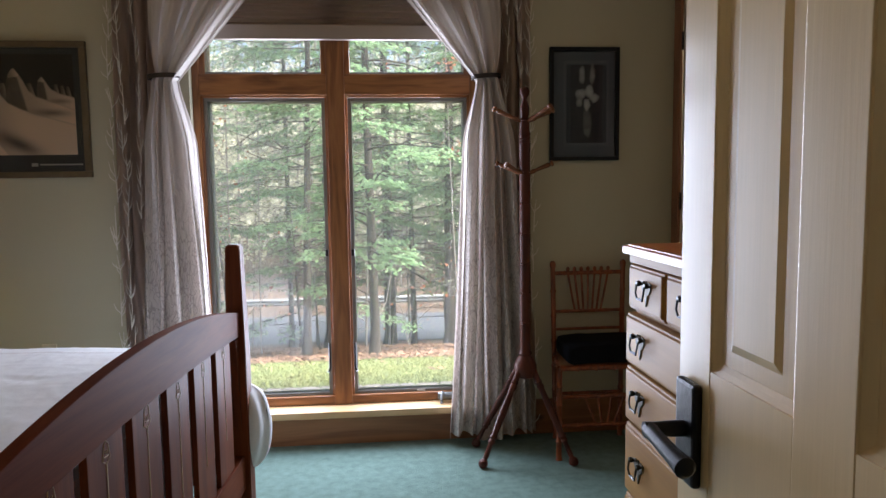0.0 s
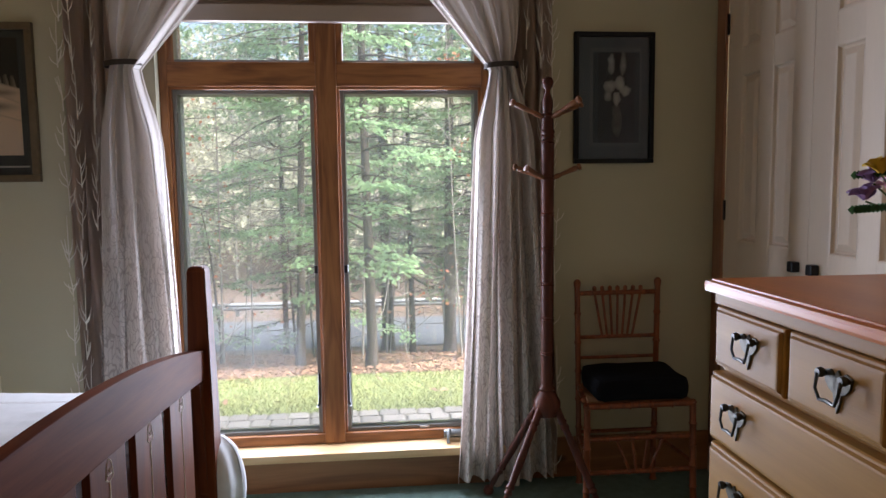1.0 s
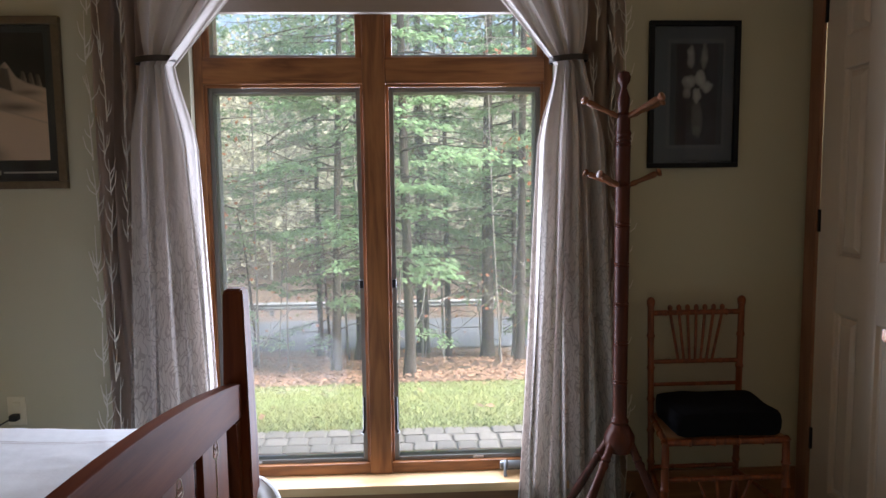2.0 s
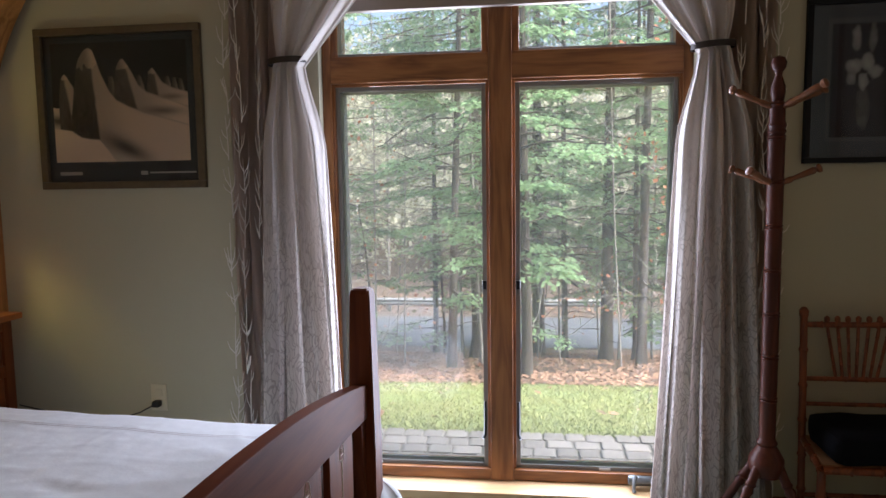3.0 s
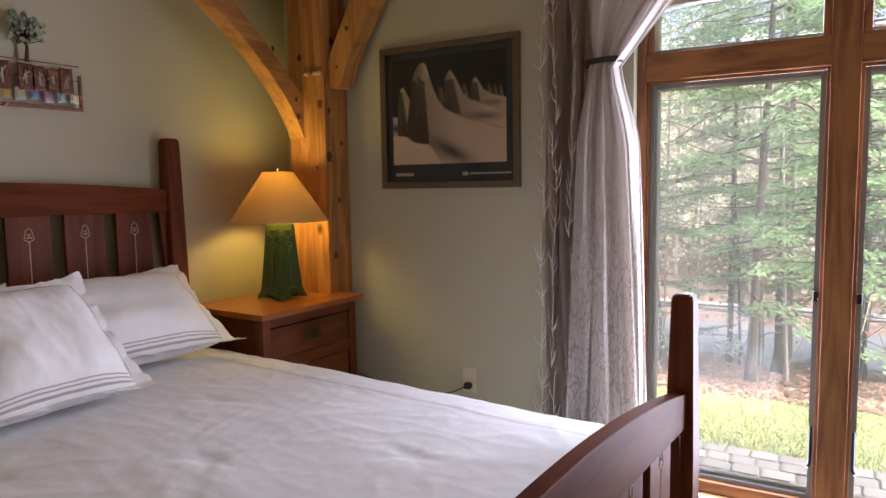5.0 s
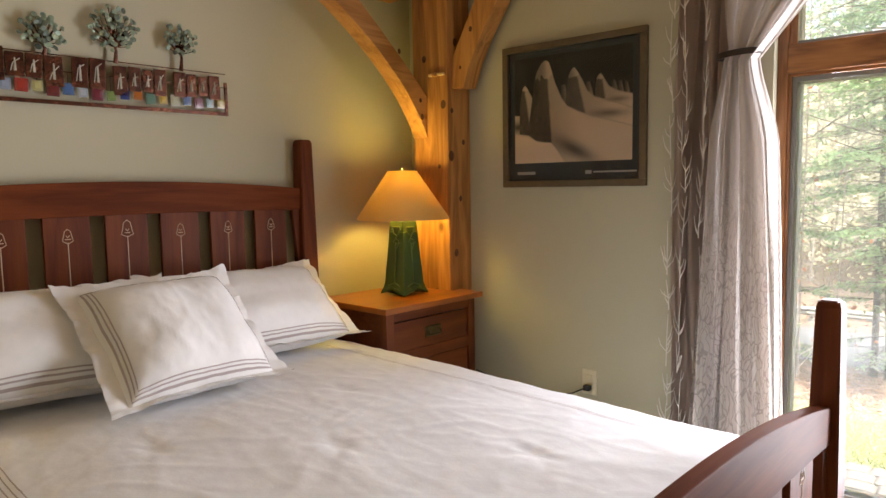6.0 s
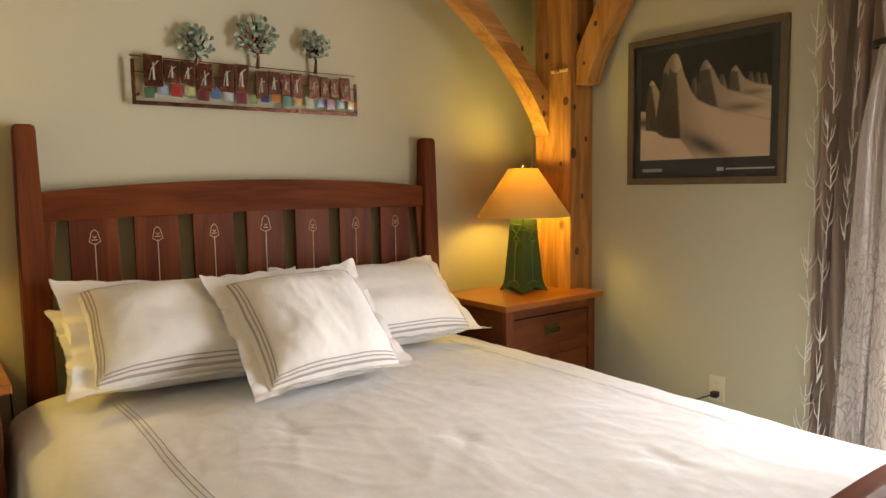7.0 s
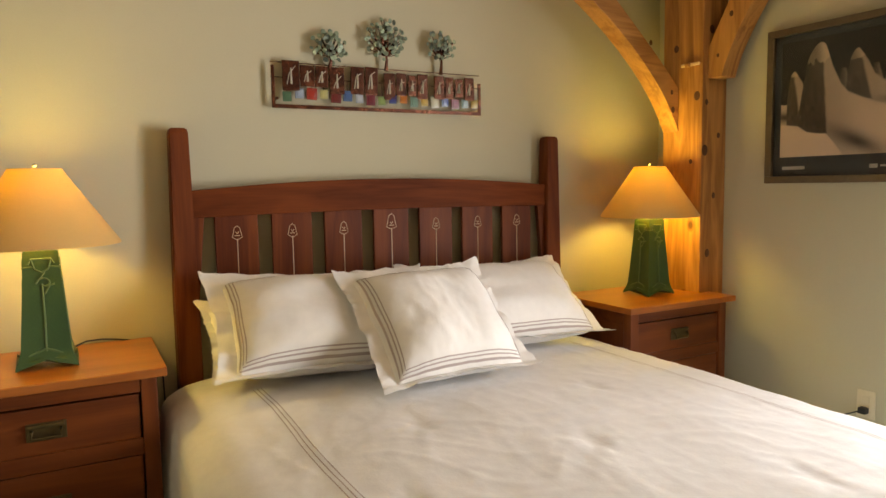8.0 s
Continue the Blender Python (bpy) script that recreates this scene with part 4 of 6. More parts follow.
# ---- nightstands ----
def nightstand(at, label):
    root = thing("nightstand", at, label, "nightstand", "nightstands by the bed")
    D, W, T = 0.46, 0.640, 0.905
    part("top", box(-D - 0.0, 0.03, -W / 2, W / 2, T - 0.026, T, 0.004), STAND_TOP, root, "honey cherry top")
    w = W / 2 - 0.028
    for y in (-w, w - 0.045):
        for x in (-0.045, -D + 0.01):
            part("leg", box(x, x + 0.045, y, y + 0.045, 0, T - 0.026, 0.003), STAND_Z, root)
    for y in (-w + 0.010, w - 0.024):
        part("side_panel", box(-D + 0.055, -0.045, y, y + 0.014, 0.13, T - 0.085, 0.002), STAND_Z, root)
        part("side_rail", box(-D + 0.055, -0.045, y - 0.004, y + 0.018, T - 0.085, T - 0.026, 0.002), STAND_Y, root)
    part("back_panel", box(-D + 0.014, -D + 0.026, -w + 0.045, w - 0.045, 0.12, T - 0.03, 0.001), STAND_Z, root)
    z = T - 0.026
    part("front_rail", box(-0.036, -0.004, -w + 0.045, w - 0.045, z - 0.045, z, 0.002), STAND_Y, root)
    z -= 0.048
    for k, h in enumerate((0.137, 0.200, 0.200)):
        dr = part("drawer", box(-0.038, -0.008, -w + 0.050, w - 0.050, z - h, z - 0.004, 0.003), STAND_Y, root)
        zc = z - h / 2 - 0.002
        bm = box(-0.008, -0.004, -0.050, 0.050, zc - 0.026, zc + 0.026, 0.002)
        part("backplate", bm, BRASS, dr, "aged brass pull plate")
        bm = tube([(-0.002, -0.036, zc + 0.006), (0.010, -0.036, zc + 0.004), (0.012, -0.036, zc - 0.014), (0.012, 0.036, zc - 0.014), (0.010, 0.036, zc + 0.004), (-0.002, 0.036, zc + 0.006)], 0.004, 8)
        part("bail", bm, BRASS, dr, "aged brass drop pull", True)
        part("hood", box(-0.004, 0.006, -0.046, 0.046, zc + 0.012, zc + 0.024, 0.003), BRASS, dr)
        z -= h
        part("front_rail", box(-0.036, -0.004, -w + 0.045, w - 0.045, z - 0.050, z, 0.002), STAND_Y, root)
        z -= 0.050
    return root


ns_r = nightstand((-2.022, 3.190, 0.0), "cherry nightstand with brass pulls beside the timber post")
ns_r.matrix_basis = pose(-2.022, 3.200, 0, 0, 0, SKEW)
ns_l = copy_thing(ns_r, pose(-2.205, 0.787, 0.0, 0, 0, SKEW))
tagged(ns_l, "cherry nightstand with brass pulls in the room corner")


# ---- table lamps ----
def table_lamp(at, label):
    root = thing("table_lamp", at, label, "table lamp", "lamps on the nightstands")
    b = bmesh.new()
    rows = [(0.0, 0.082), (0.012, 0.080), (0.030, 0.072), (0.055, 0.066), (0.16, 0.058), (0.27, 0.050), (0.345, 0.046), (0.352, 0.040)]
    n = 8
    rings = []
    for z, w in rows:
        ring = []
        for side in range(4):
            for k in range(n):
                q = -1 + 2 * k / n
                bow = 1.0 - 0.05 * (1 - q * q) * (1 if z > 0.04 else 0)
                lift = 0.030 * (1 - abs(q)) ** 1.0 * (1 if z < 0.02 else 0) if z < 0.02 else 0
                p = Vector((w * bow, w * q, z + lift * 0.9))
                ring.append(b.verts.new(Matrix.Rotation(side * math.pi / 2, 3, "Z") @ p))
        rings.append(ring)
    for a, c in zip(rings, rings[1:]):
        for i in range(4 * n):
            b.faces.new((a[i], a[(i + 1) % (4 * n)], c[(i + 1) % (4 * n)], c[i]))
    b.faces.new(rings[-1])
    b.faces.new(rings[0][::-1])
    part("body", b, CERAMIC, root, "matte green tapered ceramic body", True)
    for side in range(4):
        r = Matrix.Rotation(side * math.pi / 2, 4, "Z")
        bm = bmesh.new()

        def on(q, z):
            w = 0.066 + (0.046 - 0.066) * (z - 0.055) / 0.29
            return r @ Vector((w * 0.965 + 0.001, q * w, z))
        tube([on(0, 0.05), on(0.03, 0.15), on(0, 0.25)], 0.0028, 6, bm)
        tube([on(-0.7, 0.31), on(-0.55, 0.325), on(0.55, 0.325), on(0.7, 0.31)], 0.003, 6, bm)
        tube([on(-0.55, 0.325), on(-0.35, 0.295), on(0, 0.285), on(0.35, 0.295), on(0.55, 0.325)], 0.003, 6, bm)
        tube([on(-0.98, 0.30), on(-0.5, 0.302), on(-0.4, 0.30)], 0.0026, 6, bm)
        tube([on(0.98, 0.30), on(0.5, 0.302), on(0.4, 0.30)], 0.0026, 6, bm)
        curl = [on(0.1 - 0.42 * math.cos(a) * (1 - a / 9), 0.253 + 0.018 * math.sin(a) * (1 - a / 9)) for a in [k * 0.5 for k in range(13)]]
        tube([on(0.15, 0.285)] + curl, 0.0028, 6, bm)
        tube([on(0.1, 0.22), on(0.35, 0.245), on(0.6, 0.25)], 0.0026, 6, bm)
        tube([on(-0.98, 0.03), on(-0.6, 0.042), on(0, 0.058), on(0.6, 0.042), on(0.98, 0.03)], 0.0035, 6, bm)
        part("relief", bm, CERAMIC_EDGE, root, "lighter green raised flower relief", True)
    part("neck", lathe([(0.022, 0.352), (0.012, 0.36), (0.012, 0.40), (0.018, 0.405), (0.018, 0.43)], 14), BRASS, root, "", True)
    part("bulb", lathe([(0.013, 0.43), (0.016, 0.490), (0.027, 0.530), (0.029, 0.550), (0.020, 0.572), (0.004, 0.580)], 14), BULB, root, "glowing warm bulb", True)
    bm = bmesh.new()
    segs = 48
    prof = [(0.219, 0.362), (0.222, 0.362), (0.222, 0.368), (0.073, 0.588), (0.073, 0.592), (0.070, 0.592), (0.070, 0.588), (0.219, 0.368), (0.219, 0.362)]
    rings = [[bm.verts.new((rr * math.cos(2 * math.pi * i / segs), rr * math.sin(2 * math.pi * i / segs), z)) for i in range(segs)] for rr, z in prof[:-1]]
    rings.append(rings[0])
    for a, c in zip(rings, rings[1:]):
        for i in range(segs):
            bm.faces.new((a[i], a[(i + 1) % segs], c[(i + 1) % segs], c[i]))
    part("shade", bm, SHADE, root, "tan conical parchment shade", True)
    bm = tube([(-0.071, 0, 0.588), (0.071, 0, 0.588)], 0.0018, 6)
    tube([(0, -0.071, 0.588), (0, 0.071, 0.588)], 0.0018, 6, bm)
    tube([(0.018, 0, 0.42), (0.045, 0, 0.47), (0.045, 0, 0.54), (0, 0, 0.586)], 0.0016, 6, bm)
    tube([(-0.018, 0, 0.42), (-0.045, 0, 0.47), (-0.045, 0, 0.54), (0, 0, 0.586)], 0.0016, 6, bm)
    part("harp", bm, BRASS, root, "", True)
    part("finial", lathe([(0.004, 0.586), (0.006, 0.592), (0.004, 0.598), (0.007, 0.603), (0.003, 0.608)], 10), WIRE, root, "", True)
    return root


BULB = bpy.data.materials.new("warm_bulb_glow")
BULB.use_nodes = True
BULB.node_tree.nodes["Principled BSDF"].inputs["Emission Color"].default_value = (1.0, 0.76, 0.28, 1)
BULB.node_tree.nodes["Principled BSDF"].inputs["Emission Strength"].default_value = 9.0
LAMPS = ((-2.250, 3.250, 0.9065), (-2.425, 0.806, 0.9065))
LAMP_WATTS = (2.4, 1.2)
lamp_r = table_lamp(LAMPS[0], "lit green ceramic table lamp with tan shade, by the timber post")
lamp_r.matrix_basis = pose(*LAMPS[0], 0, 0, SKEW)
lamp_l = copy_thing(lamp_r, pose(*LAMPS[1], 0, 0, SKEW))
tagged(lamp_l, "lit green ceramic table lamp with tan shade, in the corner")
for (x, y, z), watts in zip(LAMPS, LAMP_WATTS):
    ld = bpy.data.lights.new("lamp_bulb", "POINT")
    ld.energy, ld.color, ld.shadow_soft_size = watts, (1.0, 0.81, 0.18), 0.045
    new("lamp_bulb", ld).location = (x, y, z + 0.542)
for pts, lab in (([(-2.57, 0.87, 0.912), (-2.60, 0.92, 0.925), (-2.62, 0.97, 0.922), (-2.635, 1.02, 0.912), (-2.645, 1.115, 0.89), (-2.64, 1.16, 0.80), (-2.64, 1.17, 0.3)], "black lamp cord over the nightstand's back"),
                 ([(-2.03, 3.53, 0.50), (-1.85, 3.58, 0.44), (-1.65, 3.59, 0.42), (-1.52, 3.592, 0.46), (-1.465, 3.597, 0.49)], "black lamp cord running to the outlet")):
    tagged(part("power_cord", tube(pts, 0.003, 6), RUBBER, None, "", True), lab, "cord")

outlet = tagged(thing("outlet", (-1.445, YN, 0.52)), "ivory wall outlet with a black plug", "outlet")
part("cover_plate", box(-0.036, 0.036, -0.006, -0.0005, -0.058, 0.058, 0.003), PLASTIC, outlet)
part("socket", box(-0.016, 0.016, -0.009, -0.006, 0.008, 0.036, 0.003), PLASTIC, outlet)
part("socket", box(-0.016, 0.016, -0.009, -0.006, -0.036, -0.008, 0.003), PLASTIC, outlet)
part("plug", box(-0.015, 0.016, -0.042, -0.009, -0.034, -0.008, 0.006), RUBBER, outlet, "black plug")


# ---- pictures ----
def ink_sheet(name, x0, x1, z0, z1, y, nx, nz, paint, parent):
    """A flat print; paint(u, v) gives its ink, u to the right and v up."""
    verts = [(x0 + (x1 - x0) * i / nx, y, z0 + (z1 - z0) * j / nz) for j in range(nz + 1) for i in range(nx + 1)]
    faces = [(j * (nx + 1) + i, j * (nx + 1) + i + 1, (j + 1) * (nx + 1) + i + 1, (j + 1) * (nx + 1) + i) for j in range(nz) for i in range(nx)]
    ob = raw(name, verts, faces, PRINT, parent)
    att = ob.data.color_attributes.new("ink", "FLOAT_COLOR", "POINT")
    cols = np.ones(((nx + 1) * (nz + 1), 4), dtype=np.float32)
    for j in range(nz + 1):
        for i in range(nx + 1):
            cols[j * (nx + 1) + i, :3] = paint(i / nx, j / nz)
    att.data.foreach_set("color", cols.ravel())
    return ob


SMALL = [(0.44, 0.715, 0.065), (0.65, 0.715, 0.06), (0.21, 0.70, 0.05), (0.855, 0.705, 0.05), (0.905, 0.69, 0.045), (0.95, 0.68, 0.045)]
# outline from the foot over the peak and down the far slope; the shaded face's edge at peak and foot; foot height; depth of the cap
SLOPES = [([(0.70, 0.56), (0.715, 0.70), (0.72, 0.742), (0.75, 0.777), (0.775, 0.735), (0.817, 0.657), (0.883, 0.61), (1.0, 0.57)], 0.755, 0.785, 0.56, 0.05),
          ([(0.455, 0.50), (0.475, 0.73), (0.49, 0.80), (0.515, 0.85), (0.535, 0.858), (0.56, 0.82), (0.60, 0.745), (0.642, 0.64), (0.70, 0.58), (0.833, 0.525), (1.0, 0.45)], 0.54, 0.62, 0.455, 0.09),
          ([(0.045, 0.50), (0.06, 0.66), (0.075, 0.72), (0.097, 0.747), (0.115, 0.72), (0.15, 0.655), (0.185, 0.57), (0.25, 0.46)], 0.085, 0.125, 0.46, 0.05),
          ([(0.122, 0.28), (0.155, 0.55), (0.185, 0.78), (0.205, 0.86), (0.24, 0.925), (0.27, 0.953), (0.29, 0.957), (0.315, 0.935), (0.34, 0.85), (0.367, 0.748), (0.425, 0.596), (0.475, 0.52), (0.56, 0.465), (0.667, 0.415), (0.817, 0.365), (1.0, 0.30)], 0.29, 0.335, 0.215, 0.165)]


def outline(pts, u):
    for (a, p), (b, q) in zip(pts, pts[1:]):
        if a <= u <= b:
            return p + (q - p) * (u - a) / (b - a)
    return -1.0


def blot(u, v, cu, cv, du, dv_, long, wide):
    """A soft oval with its long axis along (du, dv_)."""
    n = math.hypot(du, dv_)
    a, b = ((u - cu) * du + (v - cv) * dv_) / n, (-(u - cu) * dv_ + (v - cv) * du) / n
    return math.exp(-(a / long) ** 2 - (b / wide) ** 2)


def dunes(u, v):
    """Pale capped cones and rolling sand under a dark sky."""
    s = 0.016 + 0.010 * v
    sand = 0.82 + 0.04 * math.sin(u * 5 + v * 3) + 0.03 * noise.noise(Vector((u * 60, v * 60, 2)))
    n1 = noise.noise(Vector((u * 34, v * 16, 5)))
    for cx, top, w in SMALL:
        k = (top - v) / 0.24
        if 0 < k < 1 and abs(u - cx - 0.02 * k) < w * (0.22 + 0.6 * k):
            s = 0.10 + 0.30 * smoothstep(-0.2, 0.8, (u - cx) / w) * (1 - 0.4 * k)
    if v < 0.465 - 0.02 * u:
        s = sand * 0.8 * (1 - 0.85 * blot(u, v, 0.05, 0.35, 1, -0.12, 0.16, 0.045))
    for pts, top_u, foot_u, foot, cap in SLOPES:
        edge = outline(pts, u)
        if v >= edge:
            continue
        peak = max(p[1] for p in pts)
        k = min(1.2, (peak - v) / (peak - foot))
        split = top_u + (foot_u - top_u) * k + 0.006 * n1
        lit = sand * (0.62 + 0.36 * smoothstep(0.0, 0.30, u - split))
        lit *= 1 - 0.30 * (1 - smoothstep(0.0, 0.02, edge - v))
        body = 0.06 + 0.04 * n1 + 0.07 * smoothstep(0.12, 0.0, split - u) * (1 - k) + 0.05 * k
        s = body + (lit - body) * smoothstep(-0.008, 0.012, u - split)
        if v > peak - cap * (1 + 0.35 * n1 - 0.25 * smoothstep(0.0, 0.06, u - split)):
            s = sand * (0.34 + 0.52 * smoothstep(-0.055, 0.03, u - split))
    f = (1 - 0.84 * blot(u, v, 0.54, 0.11, 0.32, -0.20, 0.21, 0.068))
    f *= (1 - 0.66 * blot(u, v, 0.82, 0.42, 1, -0.05, 0.14, 0.035)) * (1 - 0.5 * blot(u, v, 0.89, 0.535, 1, -0.02, 0.09, 0.022))
    s *= max(0.06, f)
    near = outline([(0.0, 0.30), (0.13, 0.275), (0.20, 0.218), (0.27, 0.202), (0.335, 0.195), (0.42, 0.11), (0.52, 0.02), (0.60, -0.02)], u)
    if v < near:
        s = max(s, sand * 0.98 * smoothstep(0.0, 0.016 + 0.10 * smoothstep(0.32, 0.5, u), near - v))
    return [s, s * 0.75, s * 0.55]


def picture(name, x0, x1, z0, z1, fw, frame_mat, label):
    root = tagged(thing(name, ((x0 + x1) / 2, YN, z0)), label, "framed picture", "pictures on the window wall")
    w, h = (x1 - x0) / 2, z1 - z0
    for a, b, c, d in ((-w, w, 0, fw), (-w, w, h - fw, h), (-w, -w + fw, fw, h - fw), (w - fw, w, fw, h - fw)):
        part("frame_bar", box(a, b, -0.026, -0.002, c, d, 0.003), frame_mat, root)
    part("backing", box(-w + 0.004, w - 0.004, -0.008, -0.001, 0.004, h - 0.004), MAT_BLACK, root)
    g = part("glazing", box(-w + fw, w - fw, -0.0185, -0.0165, fw, h - fw), PICTURE_GLASS, root, "clear picture glass")
    g.visible_shadow = False
    return root, w, h


pic, w, h = picture("framed_poster", -1.903, -1.180, 1.412, 2.070, 0.030, FRAME_DUNE, "bronze-framed poster of pale dune cones on black")
ink_sheet("print", -w + 0.062, w - 0.066, 0.112, h - 0.060, -0.010, 190, 170, dunes, pic)
part("caption_bar", box(-w + 0.075, -w + 0.175, -0.0105, -0.0095, 0.058, 0.072), INK, pic, "pale caption bar")
part("emblem", box(0.075, 0.105, -0.0105, -0.0095, 0.056, 0.072), INK, pic)
part("caption_bar", box(0.115, w - 0.045, -0.0105, -0.0095, 0.061, 0.068), INK, pic)


def lilies(u, v):
    """Pale lilies in a tall glass on slate blue."""
    if not (0.20 < u < 0.86 and 0.13 < v < 0.88):
        return [0.10, 0.115, 0.13] if (0.17 < u < 0.89 and 0.10 < v < 0.91) else [0.075, 0.09, 0.105]
    c = [0.018, 0.02, 0.027] if 0.28 < u < 0.8 else [0.035, 0.042, 0.055]
    for cx, cy, rx, ry, s in ((0.46, 0.78, 0.05, 0.08, 0.30), (0.63, 0.78, 0.045, 0.09, 0.24), (0.45, 0.60, 0.09, 0.05, 0.34), (0.58, 0.62, 0.07, 0.06, 0.40), (0.66, 0.56, 0.08, 0.04, 0.36),
                              (0.54, 0.50, 0.06, 0.06, 0.42), (0.42, 0.52, 0.05, 0.05, 0.26), (0.55, 0.33, 0.075, 0.14, 0.12), (0.55, 0.24, 0.06, 0.04, 0.18)):
        d = ((u - cx) / rx) ** 2 + ((v - cy) / ry) ** 2
        d += 0.5 * noise.noise(Vector((u * 22, v * 26, cx)))
        if d < 1:
            q = s * (1 - 0.45 * d)
            c = [max(c[0], q), max(c[1], q * 1.02), max(c[2], q * 0.98)]
    return c


pic, w, h = picture("framed_flower_print", 1.122, 1.493, 1.468, 2.052, 0.020, FRAME_BLACK, "black-framed print of pale lilies in a glass vase")
ink_sheet("print", -w + 0.021, w - 0.021, 0.021, h - 0.021, -0.010, 70, 110, lilies, pic)

# copper wall art over the headboard
art = tagged(thing("copper_wall_art", (0, 0, 0)), "fired copper wall sculpture with coloured glass squares and metal trees", "wall sculpture")
art.matrix_basis = pose(bed_wall(2.073), 2.073, 1.732, 0, 0, SKEW) @ Matrix.Diagonal((0.62, 1.098, 1.098, 1.0))
AY0, AY1 = -0.438, 0.400


def abox(name, y0, y1, z0, z1, material, x0=0.045, x1=0.060, bevel=0.001, label="", lean=0.0, parent=None):
    m = Matrix.Translation((0, (y0 + y1) / 2, (z0 + z1) / 2)) @ Matrix.Rotation(radians(lean), 4, "X") @ Matrix.Translation((0, -(y0 + y1) / 2, -(z0 + z1) / 2))
    return part(name, box(x0, x1, y0, y1, z0, z1, bevel, m=m), material, parent or art, label)


abox("frame_bar", AY0, AY1, 0.0, 0.013, COPPER)
abox("frame_bar", AY0, AY0 + 0.011, 0.013, 0.145, COPPER)
abox("frame_bar", AY1 - 0.011, AY1, 0.013, 0.125, COPPER)
abox("wire_rail", AY0, AY1, 0.156, 0.159, COPPER, 0.035, 0.040)
abox("wire_rail", AY0, AY1, 0.105, 0.108, COPPER, 0.035, 0.040)
for y in (AY0 + 0.02, AY1 - 0.02):
    abox("standoff", y - 0.004, y + 0.004, 0.03, 0.038, COPPER, 0.0, 0.046)
rnd = random.Random(11)
spots = [(-0.40, -0.34, 0.07, 0.19), (-0.337, -0.285, 0.09, 0.175), (-0.282, -0.235, 0.09, 0.175), (-0.23, -0.175, 0.065, 0.175), (-0.15, -0.10, 0.068, 0.182), (-0.095, -0.045, 0.068, 0.185),
         (-0.02, 0.025, 0.052, 0.165), (0.03, 0.072, 0.072, 0.168), (0.078, 0.115, 0.075, 0.162), (0.118, 0.162, 0.062, 0.170), (0.19, 0.235, 0.066, 0.168), (0.238, 0.275, 0.070, 0.165), (0.283, 0.32, 0.078, 0.160), (0.325, 0.368, 0.066, 0.168)]
for y0, y1, z0, z1 in spots:
    z0, z1 = z0 * 0.86, z1 * 0.86
    pn = abox("panel", y0, y1, z0, z1, COPPER, 0.055, 0.063, 0.002, "", rnd.uniform(-2, 2))
    yc, zc, hh = (y0 + y1) / 2, (z0 + z1) / 2, (z1 - z0)
    bm = tube([(0.066, yc, zc - 0.28 * hh), (0.066, yc, zc + 0.25 * hh)], [0.0045, 0.0025], 6)
    tube([(0.066, yc - 0.25 * (y1 - y0), zc - 0.30 * hh), (0.066, yc - 0.1 * (y1 - y0), zc + rnd.uniform(-0.1, 0.2) * hh), (0.066, yc + 0.28 * (y1 - y0), zc + rnd.uniform(0.1, 0.35) * hh)], 0.0016, 5, bm)
    part("relief", bm, WIRE, pn, "pale metal wire shape", True)
glass_cols = [(0.10, 0.22, 0.12), (0.40, 0.47, 0.58), (0.50, 0.05, 0.03), (0.62, 0.58, 0.25), (0.22, 0.03, 0.03), (0.10, 0.20, 0.42), (0.58, 0.64, 0.68), (0.25, 0.03, 0.05), (0.30, 0.42, 0.13),
              (0.03, 0.06, 0.30), (0.68, 0.22, 0.03), (0.16, 0.32, 0.22), (0.65, 0.46, 0.06), (0.55, 0.53, 0.32), (0.10, 0.17, 0.40), (0.30, 0.03, 0.06), (0.20, 0.36, 0.33), (0.62, 0.46, 0.05)]
for k, col in enumerate(glass_cols):
    y = -0.385 + k * 0.0445
    s = rnd.uniform(0.014, 0.019)
    z = 0.047 + rnd.uniform(-0.008, 0.008)
    rim = mat("glass_rim", [q * 0.55 for q in col], 0.2, vary=0.08, bump=0, coat=0.4)
    sq = abox("glass_square", y - s, y + s, z - s * 1.1, z + s * 1.1, rim, 0.052, 0.060, 0.002, "fused glass square", rnd.uniform(-3, 3))
    abox("glass_centre", y - s * 0.6, y + s * 0.6, z - s * 0.65, z + s * 0.65, mat("glass_colour", [(q * 0.72) ** 1.1 for q in col], 0.15, vary=0.1, bump=0, coat=0.5), 0.058, 0.063, 0.002, "", 0, sq)
    abox("hanger", y - 0.001, y + 0.001, z + s, 0.106, COPPER, 0.050, 0.053, 0)


